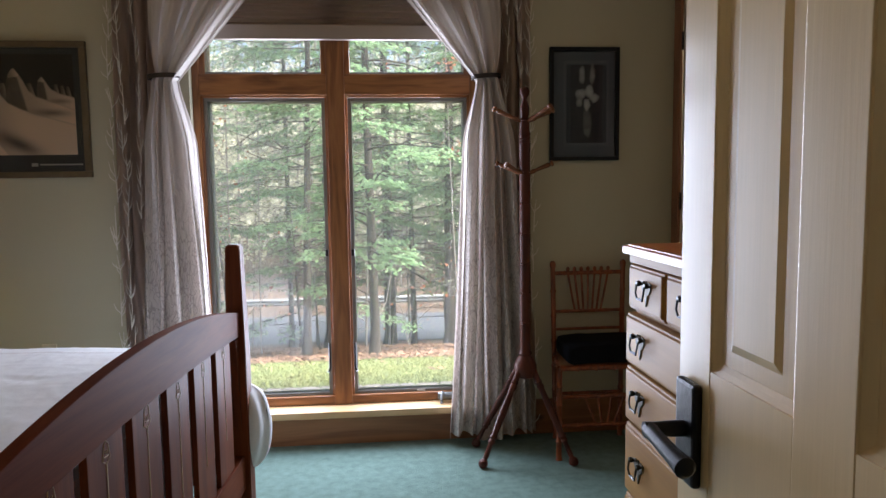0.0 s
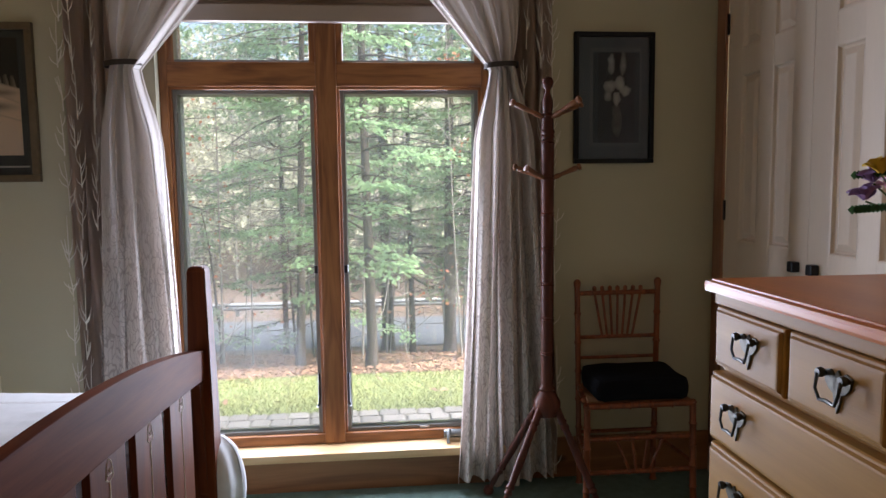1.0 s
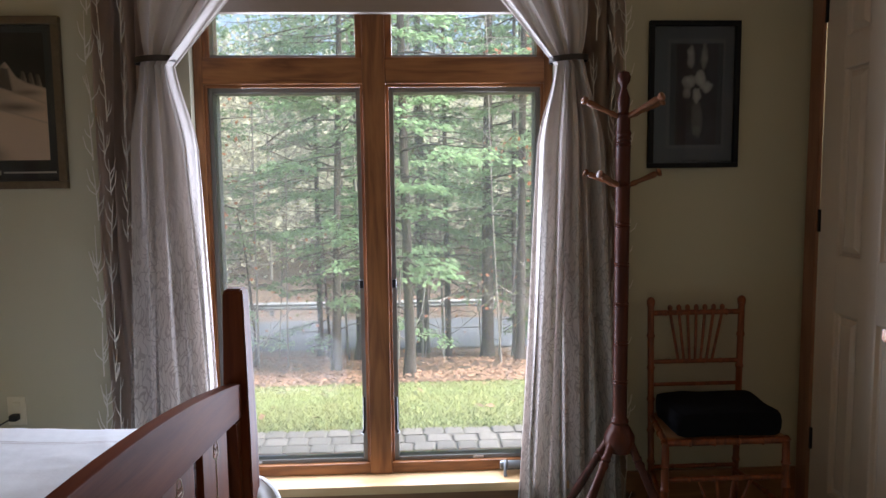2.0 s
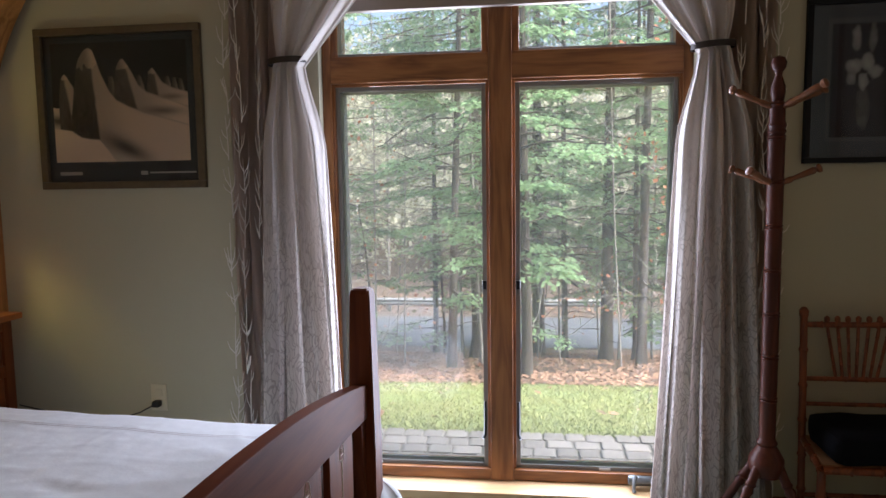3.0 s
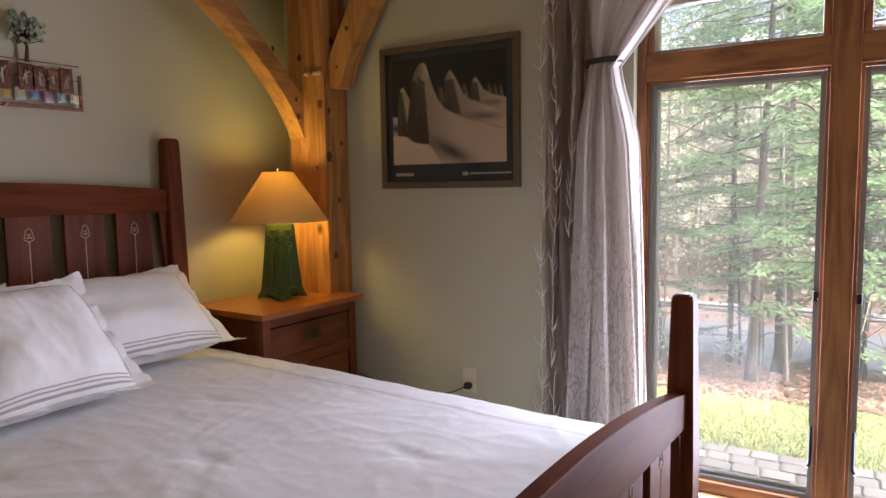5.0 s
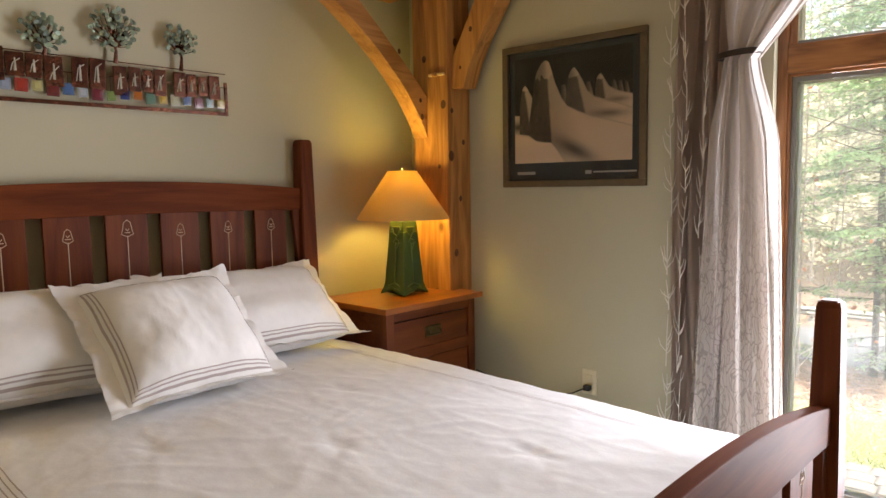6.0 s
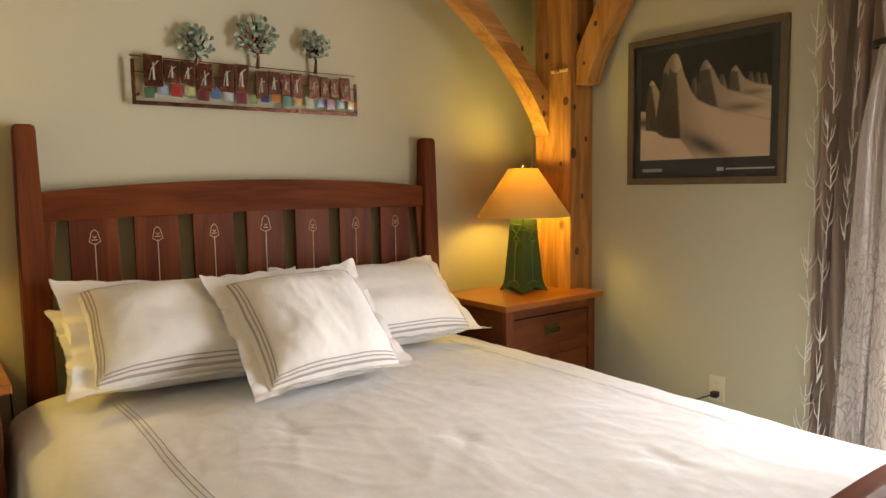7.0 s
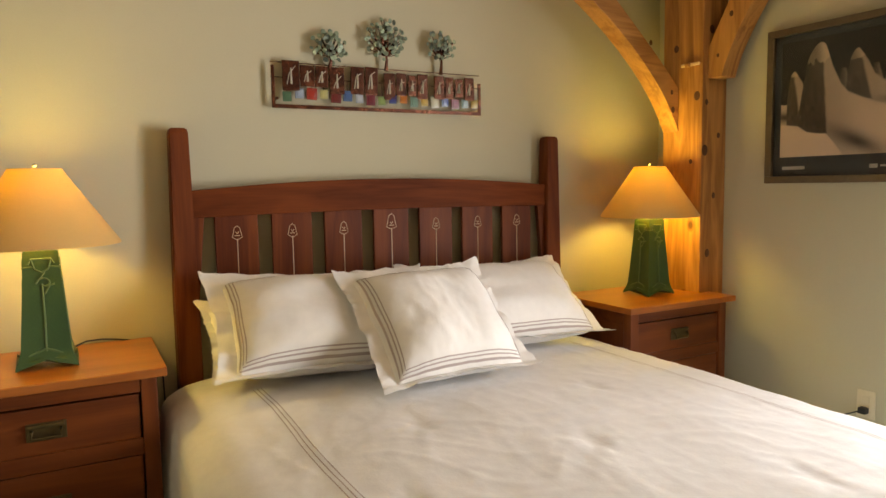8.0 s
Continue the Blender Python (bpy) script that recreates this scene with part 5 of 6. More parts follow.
def metal_tree(y, z, height, spread, n):
    """A little bare-stemmed tree of copper wire, crowned with patina discs."""
    bm = bmesh.new()
    trunk = tube([(0.055, y, 0.15), (0.06, y + 0.003, z - 0.01), (0.062, y, z + 0.01)], [0.009, 0.006, 0.005], 6)
    discs = bmesh.new()
    for k in range(n):
        a = 2.4 * k + rnd.uniform(-0.3, 0.3)
        rr = spread * math.sqrt((k + 0.5) / n) * rnd.uniform(0.82, 1.1)
        dy, dz = rr * math.cos(a) * 1.05, rr * math.sin(a) * 0.85 + height * 0.5
        px = 0.06 + 0.06 * (1 - min(1.0, rr / spread) ** 2) * rnd.uniform(0.1, 1)
        if k % 2 == 0:
            tube([(0.062, y, z + 0.005), (0.06, y + dy * 0.45, z + dz * 0.5), (px, y + dy, z + dz)], [0.0032, 0.0022, 0.0015], 4, trunk)
        if rnd.random() < 0.14:
            continue
        m = Matrix.Translation((px, y + dy, z + dz)) @ Euler((rnd.uniform(-0.7, 0.7), radians(90) + rnd.uniform(-0.7, 0.7), 0)).to_matrix().to_4x4() @ Matrix.Scale(rnd.uniform(0.8, 1.25), 4)
        lathe([(0.0066, -0.0012), (0.0084, 0), (0.0066, 0.0016)], 9, discs, m)
    part("tree_stem", trunk, COPPER, art, "copper wire tree stem", True)
    d = part("disc_foliage", discs, DISC, art, "patina metal disc leaves")
    tagged(d, kind="stuff")


metal_tree(-0.226, 0.180, 0.084, 0.064, 62)
metal_tree(-0.009, 0.200, 0.130, 0.082, 92)
metal_tree(0.221, 0.205, 0.110, 0.066, 62)


# ---- coat rack ----
rack = thing("coat_rack", (0.925, 3.300, 0.0), "turned mahogany coat rack with pegs and three splayed legs", "coat rack")
prof = [(0.020, 0.40), (0.045, 0.41), (0.056, 0.44), (0.056, 0.47), (0.040, 0.50), (0.030, 0.515), (0.034, 0.525), (0.026, 0.54)]
z = 0.54
for k in range(7):
    prof += [(0.026, z + 0.005), (0.0265, z + 0.125), (0.029, z + 0.13), (0.025, z + 0.135), (0.029, z + 0.140), (0.025, z + 0.145)]
    z += 0.145
prof += [(0.025, 1.56), (0.029, 1.565), (0.025, 1.575), (0.029, 1.585), (0.024, 1.60), (0.024, 1.645), (0.030, 1.65), (0.018, 1.662), (0.022, 1.69), (0.022, 1.71), (0.010, 1.745), (0.012, 1.755), (0.021, 1.768), (0.024, 1.785), (0.018, 1.80), (0.004, 1.807)]
part("pole", lathe(prof, 24), RACK, rack, "", True)
for fx, fy in ((-0.228, -0.108), (0.205, -0.135), (-0.225, 0.16)):
    a, b = Vector((0.03 * math.copysign(1, fx), 0.02 * math.copysign(1, fy), 0.455)), Vector((fx, fy, 0.022))
    ks = ((0, 0.017), (0.13, 0.015), (0.15, 0.019), (0.17, 0.014), (0.20, 0.019), (0.23, 0.014), (0.5, 0.018), (0.70, 0.014), (0.73, 0.019), (0.75, 0.013), (0.78, 0.018), (0.80, 0.011), (0.92, 0.013), (0.95, 0.011), (0.97, 0.018), (1.0, 0.018))
    leg = part("leg", tube([a + (b - a) * k for k, _ in ks], [r for _, r in ks], 12), RACK, rack, "", True)
    part("ball_foot", lathe([(0.006, 0.0), (0.020, 0.008), (0.024, 0.022), (0.018, 0.038), (0.006, 0.044)], 14, m=Matrix.Translation((fx, fy, 0))), RACK, leg, "", True)
for az, zb, ln in ((190, 1.645, 0.14), (-52, 1.645, 0.14), (-20, 1.645, 0.12), (-8, 1.40, 0.115), (165, 1.40, 0.12), (-150, 1.40, 0.10)):
    d = Vector((math.cos(radians(az)), math.sin(radians(az)), 0.42))
    a = Vector((0, 0, zb)) + Vector((d.x, d.y, 0)) * 0.02
    ks = ((0, 0.008), (0.2, 0.011), (0.3, 0.008), (0.55, 0.010), (0.8, 0.012), (0.86, 0.008), (0.9, 0.014), (0.97, 0.015), (1, 0.008))
    part("peg", tube([a + d * ln * k for k, _ in ks], [r for _, r in ks], 10), PEG, rack, "turned wooden peg", True)


# ---- bamboo chair ----
chair = thing("bamboo_chair", (1.312, 3.42, 0.0), "brown faux-bamboo side chair with fan back and spindled apron", "chair")


def cane(name, a, b, r=0.0125, knots=4, parent=chair):
    a, b = Vector(a), Vector(b)
    pts, rad = [], []
    for k in range(knots + 1):
        t = k / knots
        for o, q in ((-0.012, 1.0), (0, 1.32), (0.012, 1.0)):
            tt = t + o
            if 0 <= tt <= 1:
                pts.append(a + (b - a) * tt)
                rad.append(r * q)
    return part(name, tube(pts, rad, 10), BAMBOO, parent, "", True)


SB, SF, YB, YF = 0.176, 0.228, 0.125, -0.165
for s in (-1, 1):
    cane("back_post", (s * SB, YB - 0.01, 0.0), (s * (SB + 0.012), YB + 0.0, 0.92), 0.013, 7)
    part("finial", lathe([(0.010, 0.91), (0.016, 0.922), (0.017, 0.934), (0.010, 0.945), (0.003, 0.948)], 12, m=Matrix.Translation((s * (SB + 0.012), YB, 0))), BAMBOO, chair, "", True)
    cane("front_leg", (s * (SF + 0.005), YF - 0.01, 0.0), (s * SF, YF, 0.455), 0.014, 5)
    cane("side_stretcher", (s * (SF - 0.002), YF, 0.20), (s * (SB), YB - 0.01, 0.22), 0.009, 3)
    cane("seat_side", (s * SF, YF, 0.452), (s * SB, YB, 0.452), 0.013, 3)
cane("top_rail", (-SB - 0.012, YB, 0.882), (SB + 0.012, YB, 0.882), 0.011, 6)
cane("mid_rail", (-SB - 0.004, YB, 0.68), (SB + 0.004, YB, 0.68), 0.009, 5)
cane("low_rail", (-SB, YB, 0.585), (SB, YB, 0.585), 0.008, 4)
for k in range(7):
    q = (k - 3) / 3
    cane("spindle", (q * 0.070, YB, 0.684), (q * 0.108, YB, 0.885), 0.006, 4)
    part("bead", lathe([(0.004, 0.885), (0.010, 0.897), (0.010, 0.908), (0.003, 0.915)], 10, m=Matrix.Translation((q * 0.108, YB, 0))), BAMBOO, chair, "", True)
cane("seat_front", (-SF, YF, 0.452), (SF, YF, 0.452), 0.014, 5)
cane("seat_back", (-SB, YB, 0.452), (SB, YB, 0.452), 0.012, 4)
part("seat", prism([(-SF + 0.005, YF + 0.004), (SF - 0.005, YF + 0.004), (SB - 0.005, YB - 0.005), (-SB + 0.005, YB - 0.005)], "z", 0.440, 0.468, 0.004), RUSH, chair, "woven rush seat")
cane("front_stretcher", (-SF, YF, 0.31), (SF, YF, 0.31), 0.010, 5)
cane("front_stretcher", (-SF - 0.002, YF, 0.165), (SF + 0.002, YF, 0.165), 0.010, 5)
for k in range(4):
    q = (k - 1.5) / 1.5
    cane("apron_spindle", (q * 0.045, YF, 0.17), (q * 0.10, YF, 0.305), 0.006, 3)
cane("back_stretcher", (-SB, YB - 0.01, 0.24), (SB, YB - 0.01, 0.24), 0.009, 4)


bm = box(-0.195, 0.200, -0.175, 0.10, 0.470, 0.565, 0.035)
bmesh.ops.subdivide_edges(bm, edges=bm.edges[:], cuts=3, use_grid_fill=True)
for vtx in bm.verts:
    vtx.co.z += 0.012 * noise.noise(vtx.co * 14) + (0.01 * math.cos(vtx.co.x * 8) if vtx.co.z > 0.52 else 0)
    vtx.co.x += 0.008 * noise.noise(vtx.co * 9)
bm.transform(Matrix.Translation((1.322, 3.41, 0)))
tagged(part("seat_cushion", bm, VELVET, None, "", True), "plump black cushion on the bamboo chair", "cushion")


# ---- dresser ----
dresser = thing("dresser", (0.915, 1.492, 0.0), "golden maple chest of drawers with pewter bail pulls", "dresser")
DW, DD, DT = 0.37, 0.48, 1.180
part("carcass", box(0.012, DD, -DW, DW, 0.09, DT - 0.028, 0.004), DRESSER, dresser)
b = prism([(-0.022, -DW - 0.024), (DD + 0.005, -DW - 0.024), (DD + 0.005, DW + 0.024), (-0.022, DW + 0.024)], "z", DT - 0.026, DT - 0.004, 0.007)
part("top", b, DRESSER_TOP, dresser, "orange-brown polished maple top")
part("top_lip", box(-0.010, DD, -DW - 0.013, DW + 0.013, DT - 0.006, DT, 0.003), DRESSER_TOP, dresser, "orange-brown polished top edge")
part("cornice", box(-0.006, DD, -DW - 0.006, DW + 0.006, DT - 0.050, DT - 0.026, 0.004), DRESSER, dresser)
part("plinth", box(-0.004, DD, -DW - 0.006, DW + 0.006, 0.0, 0.10, 0.005), DRESSER, dresser)


def bail_pull(y, z, face, parent):
    """A bat-wing backplate with a pointed drop, two posts and a hanging bail, on a drawer face at x = face."""
    half = [(0.0, 0.020), (0.007, 0.011), (0.016, 0.018), (0.031, 0.014), (0.027, -0.002), (0.018, -0.012), (0.009, -0.016), (0.007, -0.027), (0.0, -0.045)]
    wing = [(y + a, z + b) for a, b in half] + [(y - a, z + b) for a, b in half[-2:0:-1]]
    part("backplate", prism(wing, "x", face - 0.0035, face + 0.0005, 0.0008), PLATE, parent, "worn pewter bat-wing backplate")
    x = face - 0.004
    pts = [(x, y - 0.025, z + 0.010), (x - 0.013, y - 0.026, z + 0.008), (x - 0.016, y - 0.025, z - 0.012), (x - 0.015, y - 0.017, z - 0.027), (x - 0.015, y, z - 0.025), (x - 0.015, y + 0.017, z - 0.027), (x - 0.016, y + 0.025, z - 0.012), (x - 0.013, y + 0.026, z + 0.008), (x, y + 0.025, z + 0.010)]
    part("bail", tube(pts, [0.004, 0.0032, 0.0025, 0.0028, 0.0034, 0.0028, 0.0025, 0.0032, 0.004], 8), PEWTER, parent, "dark pewter bail", True)
    for o in (-0.025, 0.025):
        bm = lathe([(0.006, -0.006), (0.008, 0.0), (0.006, 0.005)], 10, m=Matrix.Translation((x - 0.008, y + o, z + 0.011)) @ Matrix.Rotation(radians(90), 4, "Y"))
        part("pull_knob", bm, PEWTER, parent, "", True)


def drawer(y0, y1, z0, z1, pulls, proud=0.016):
    """A drawer front with a lipped, moulded edge round a flat field."""
    b = bmesh.new()
    rings = []
    for inset, x in ((0.0, 0.012), (0.0, -proud * 0.45), (0.002, -proud * 0.62), (0.006, -proud * 0.66), (0.009, -proud * 0.95), (0.013, -proud), (0.016, -proud)):
        rings.append([b.verts.new((x, yy, zz)) for yy, zz in ((y0 + inset, z0 + inset), (y1 - inset, z0 + inset), (y1 - inset, z1 - inset), (y0 + inset, z1 - inset))])
    for p, q in zip(rings, rings[1:]):
        for i in range(4):
            b.faces.new((p[i], q[i], q[(i + 1) % 4], p[(i + 1) % 4]))
    b.faces.new(rings[-1])
    b.faces.new(rings[0][::-1])
    bmesh.ops.recalc_face_normals(b, faces=b.faces[:])
    d = part("drawer", b, DRESSER, dresser)
    for y in pulls:
        bail_pull(y, (z0 + z1) / 2 + 0.01, -proud, d)


for k in range(3):
    y1 = DW - 0.012 - k * 0.240
    drawer(y1 - 0.226, y1, 1.010, 1.128, [y1 - 0.130])
for z0, z1 in ((0.858, 0.995), (0.700, 0.850), (0.500, 0.692), (0.300, 0.492), (0.115, 0.292)):
    drawer(-DW + 0.004, DW - 0.004, z0, z1, [DW - 0.115, -DW + 0.115], 0.02)

# flowers in a glass vase on the dresser
vase = tagged(thing("flower_vase", (1.16, 1.64, 1.1805)), "glass vase of yellow and violet silk flowers on the dresser", "flower vase")
part("vase", lathe([(0.030, 0.0), (0.036, 0.004), (0.050, 0.03), (0.052, 0.055), (0.040, 0.085), (0.024, 0.105), (0.028, 0.118)], 20), VASE, vase, "round clear glass vase", True)
part("pebbles", lathe([(0.02, 0.005), (0.044, 0.02), (0.045, 0.035), (0.02, 0.045)], 12), mat("red_glass_beads", (0.25, 0.04, 0.05), 0.2, vary=0.3, scale=(90, 90, 90), bump=0.6), vase, "red glass beads", True)
rnd = random.Random(21)
STEM = mat("flower_stem", (0.07, 0.12, 0.03), 0.6, vary=0.1, bump=0)
PETAL = {"yellow": mat("yellow_petal", (0.75, 0.48, 0.03), 0.6, vary=0.15, bump=0), "violet": mat("violet_petal", (0.36, 0.22, 0.50), 0.6, vary=0.2, bump=0), "cream": mat("cream_petal", (0.72, 0.66, 0.30), 0.6, vary=0.1, bump=0), "pink": mat("pink_petal", (0.60, 0.33, 0.45), 0.6, vary=0.1, bump=0)}
FERN = leafy("fern_green", (0.07, 0.15, 0.05), (0.04, 0.09, 0.03), 0.2)
heads = [(-0.07, 0.02, 0.20, "yellow"), (-0.06, 0.05, 0.185, "violet"), (-0.085, 0.035, 0.155, "violet"), (-0.03, -0.01, 0.26, "cream"), (0.0, 0.01, 0.22, "yellow"), (-0.055, -0.03, 0.16, "pink"), (0.03, 0.04, 0.24, "cream"), (0.04, -0.02, 0.20, "violet"), (-0.02, -0.05, 0.19, "yellow"), (-0.02, 0.06, 0.17, "pink")]
for hx, hy, hz, kind in heads:
    part("stem", tube([(0, 0, 0.03), (hx * 0.3, hy * 0.3, 0.13), (hx, hy, hz)], 0.0018, 5), STEM, vase)
    bm = bmesh.new()
    for k in range(6):
        a = k * math.pi / 3
        m = Matrix.Translation((hx, hy, hz)) @ Euler((rnd.uniform(-0.6, 0.6), rnd.uniform(-1.2, -0.2), a)).to_matrix().to_4x4()
        sheet(lambda u, v: m @ Vector((0.004 + u * 0.030, (v - 0.5) * 0.024 * math.sin(0.25 + u * 2.7), 0.008 * math.sin(u * 3) + 0.006 * (v - 0.5) ** 2 * 4)), 4, 3, bm)
    part("blossom", bm, PETAL[kind], vase, kind + " silk blossom", True)
for ax, ay, az in ((-0.10, 0.045, 0.14), (-0.08, 0.07, 0.20), (0.08, 0.05, 0.16)):
    bm = tube([(0, 0, 0.1), (ax * 0.5, ay * 0.5, az + 0.01), (ax, ay, az)], 0.0014, 4)
    for k in range(12):
        t = 0.35 + 0.65 * k / 12
        c = Vector((ax * t, ay * t, az + 0.01 * (1 - t)))
        for s in (-1, 1):
            tip = c + Vector((-ay, ax, 0)).normalized() * s * 0.022 * (1.1 - t) * 1.6 + Vector((ax, ay, 0)) * 0.12
            sheet(lambda u, v: c.lerp(tip, u) + Vector((0, 0, 0.016 * (v - 0.5) * math.sin(3.1 * u + 0.05))), 2, 1, bm)
    part("fern_sprig", bm, FERN, vase)


# ---- doors ----
door = structure(thing("door_1", (0.684, YS + 0.005, 0.0)), "cream painted panelled entry door, open into the room", "door")
DL, DT2 = 0.80, 0.036
OPEN = [(0.105, 0.420), (0.519, 0.706)]            # panel openings along the leaf, from the hinge
ROWS = [(0.18, 0.80), (1.085, 1.93)]
stiles = [(0.0, 0.105), (0.420, 0.519), (0.706, DL)]
for a, c in stiles:
    part("stile", box(0, DT2, a, c, 0.01, 2.05, 0.002), DOOR, door)
for a, c in OPEN:
    for z0, z1 in ((0.01, 0.18), (0.80, 1.085), (1.93, 2.05)):
        part("rail", box(0.0004, DT2 - 0.0004, a, c, z0, z1, 0.001), DOOR, door)
    for z0, z1 in ROWS:
        part("panel_field", box(0.010, DT2 - 0.010, a + 0.002, c - 0.002, z0 + 0.002, z1 - 0.002), DOOR, door)
        for side, s in ((0.003, 1), (DT2 - 0.003, -1)):
            bm = bmesh.new()
            rings = []
            for inset, dx in ((0.0, 0.0), (0.007, 0.004), (0.014, 0.0065), (0.016, 0.014), (0.045, 0.004), (0.048, 0.003)):
                rings.append([bm.verts.new((side + s * dx, yy, zz)) for yy, zz in ((a + inset, z0 + inset), (c - inset, z0 + inset), (c - inset, z1 - inset), (a + inset, z1 - inset))])
            for p, q in zip(rings, rings[1:]):
                for i in range(4):
                    bm.faces.new((p[i], p[(i + 1) % 4], q[(i + 1) % 4], q[i]))
            bm.faces.new(rings[-1])
            bmesh.ops.recalc_face_normals(bm, faces=bm.faces[:])
            part("raised_panel", bm, DOOR, door)
hz, hy = 0.985, DL - 0.047
hd = part("lock_plate", box(-0.014, 0.0, hy - 0.030, hy + 0.030, hz - 0.075, hz + 0.075, 0.006), BLACK, door, "black iron lock plate")
bm = lathe([(0.012, 0), (0.011, 0.045), (0.012, 0.06)], 14, m=Matrix.Translation((-0.012, hy, hz + 0.005)) @ Matrix.Rotation(radians(-90), 4, "Y"))
tube([(-0.064, hy, hz + 0.005), (-0.066, hy - 0.03, hz + 0.004), (-0.066, hy - 0.085, hz), (-0.064, hy - 0.115, hz - 0.004), (-0.064, hy - 0.120, hz - 0.004)], [0.012, 0.011, 0.012, 0.015, 0.009], 12, bm)
part("door_handle", bm, BLACK, door, "black iron lever handle", True)

structure(part("trim", box(DX0, DX0 + 0.02, YS - 0.12, YS, 0, 2.08, 0.002), CASING), "brown wood door jamb", "trim")
structure(part("trim", box(DX1 - 0.001, DX1 + 0.08, YS, YS + 0.015, 0, 2.14, 0.002), CASING), "brown wood door casing", "trim")


def closet_door(y0, y1, knob_y):
    root = structure(thing("closet_door", (XE, y0, 0.0)), "pale painted six-panel closet door with a dark knob", "closet door")
    L = y1 - y0
    T = 0.034
    mid = L / 2
    cols = [(0.115, mid - 0.047), (mid + 0.047, L - 0.115)]
    rows = [(0.16, 0.90), (1.115, 1.835), (1.945, 2.16)]
    for a, c in ((0, 0.115), (mid - 0.047, mid + 0.047), (L - 0.115, L)):
        part("stile", box(0, T, a, c, 0.012, CZ - 0.004, 0.0015), CLOSET, root)
    for a, c in cols:
        for z0, z1 in ((0.012, 0.16), (0.90, 1.115), (1.835, 1.945), (2.16, CZ - 0.004)):
            part("rail", box(0.0004, T - 0.0004, a, c, z0, z1, 0.001), CLOSET, root)
        for z0, z1 in rows:
            bm = bmesh.new()
            rings = []
            for inset, dx in ((0.0, 0.0), (0.006, 0.002), (0.010, 0.014), (0.018, 0.018), (0.042, 0.004), (0.045, 0.003)):
                rings.append([bm.verts.new((dx, yy, zz)) for yy, zz in ((a + inset, z0 + inset), (c - inset, z0 + inset), (c - inset, z1 - inset), (a + inset, z1 - inset))])
            for p, q in zip(rings, rings[1:]):
                for i in range(4):
                    bm.faces.new((p[i], q[i], q[(i + 1) % 4], p[(i + 1) % 4]))
            bm.faces.new(rings[-1])
            part("raised_panel", bm, CLOSET, root)
            part("panel_back", box(0.020, T, a, c, z0, z1), CLOSET, root)
    part("knob", box(-0.032, 0.0, knob_y - y0 - 0.018, knob_y - y0 + 0.018, 1.035, 1.075, 0.006), BLACK, root, "dark square knob")
    return root


closet_door(2.917, 3.522, 2.975)
closet_door(2.312, 2.915, 2.862)
for z in (2.07, 1.25, 0.35):
    structure(part("hinge", box(XE - 0.008, XE + 0.0, 3.513, 3.530, z - 0.045, z + 0.045, 0.002), BLACK), "black iron door hinge", "hinge")
structure(part("trim", box(XE - 0.016, XE, 3.525, YN - 0.02, 0, CZ + 0.02, 0.003), CASING), "brown wood closet casing", "trim")
structure(part("trim", box(XE - 0.016, XE, CY0 - 0.085, CY0, 0, CZ + 0.02, 0.003), CASING), "brown wood closet casing", "trim")
structure(part("trim", box(XE - 0.016, XE, CY0 - 0.085, YN - 0.02, CZ + 0.02, CZ + 0.10, 0.003), CASING), "brown wood closet casing", "trim")
structure(part("closet_back", box(XE + 0.6, XE + 0.62, 2.2, YN, 0, H), WALL), "plain closet back wall", "wall")


# ---- outside: ground, road, trees ----
PROFILE = [(3.6, -0.12), (5.05, -0.12), (8.0, -0.67), (13.0, -1.75), (17.6, -2.84), (24.0, -2.84), (27.0, -2.7), (40.0, -2.2), (80.0, 0.5), (400.0, 12.0)]


def ground_z(y):
    for (y0, z0), (y1, z1) in zip(PROFILE, PROFILE[1:]):
        if y <= y1:
            return z0 + (z1 - z0) * (y - y0) / (y1 - y0)
    return PROFILE[-1][1]


def land(x, y):
    rough = 0.10 * smoothstep(8, 10, y) * (1 - smoothstep(16, 17.5, y)) + 0.3 * smoothstep(25, 30, y)
    return ground_z(y) + rough * noise.noise(Vector((x * 0.45, y * 0.45, 0.3))) + 0.05 * noise.noise(Vector((x * 0.3, 2.0, 1.0))) * smoothstep(6, 8, y) * (1 - smoothstep(15, 17, y))


ys = [-300, -60, -15, 0] + [3.88 + 0.22 * i for i in range(100)] + [26 + 2.5 * i for i in range(30)] + [110 + 40 * i for i in range(8)]
xs = [-300, -150, -80, -50] + [-36 + 0.9 * i for i in range(81)] + [50, 80, 150, 300]
verts = [(x, y, land(x, y)) for y in ys for x in xs]
nx = len(xs)
faces = [(j * nx + i, j * nx + i + 1, (j + 1) * nx + i + 1, (j + 1) * nx + i) for j in range(len(ys) - 1) for i in range(nx - 1)]
structure(raw("ground", verts, faces, LITTER, None, "", True), "sloping woodland ground with brown leaf litter", "ground")


def patch(name, x0, x1, nx, yy, lift, material, edge=0.0):
    vs, fs = [], []
    for y in yy:
        for i in range(nx + 1):
            x = x0 + (x1 - x0) * i / nx
            q = y + (edge * noise.noise(Vector((x * 0.7, 5, 0))) + 0.5 * edge * noise.noise(Vector((x * 2.3, 1, 0))) if y == yy[-1] else 0)
            vs.append((x, q, land(x, q) + lift))
    for j in range(len(yy) - 1):
        for i in range(nx):
            a = j * (nx + 1) + i
            fs.append((a, a + 1, a + nx + 2, a + nx + 1))
    return raw(name, vs, fs, material, None, "", True)


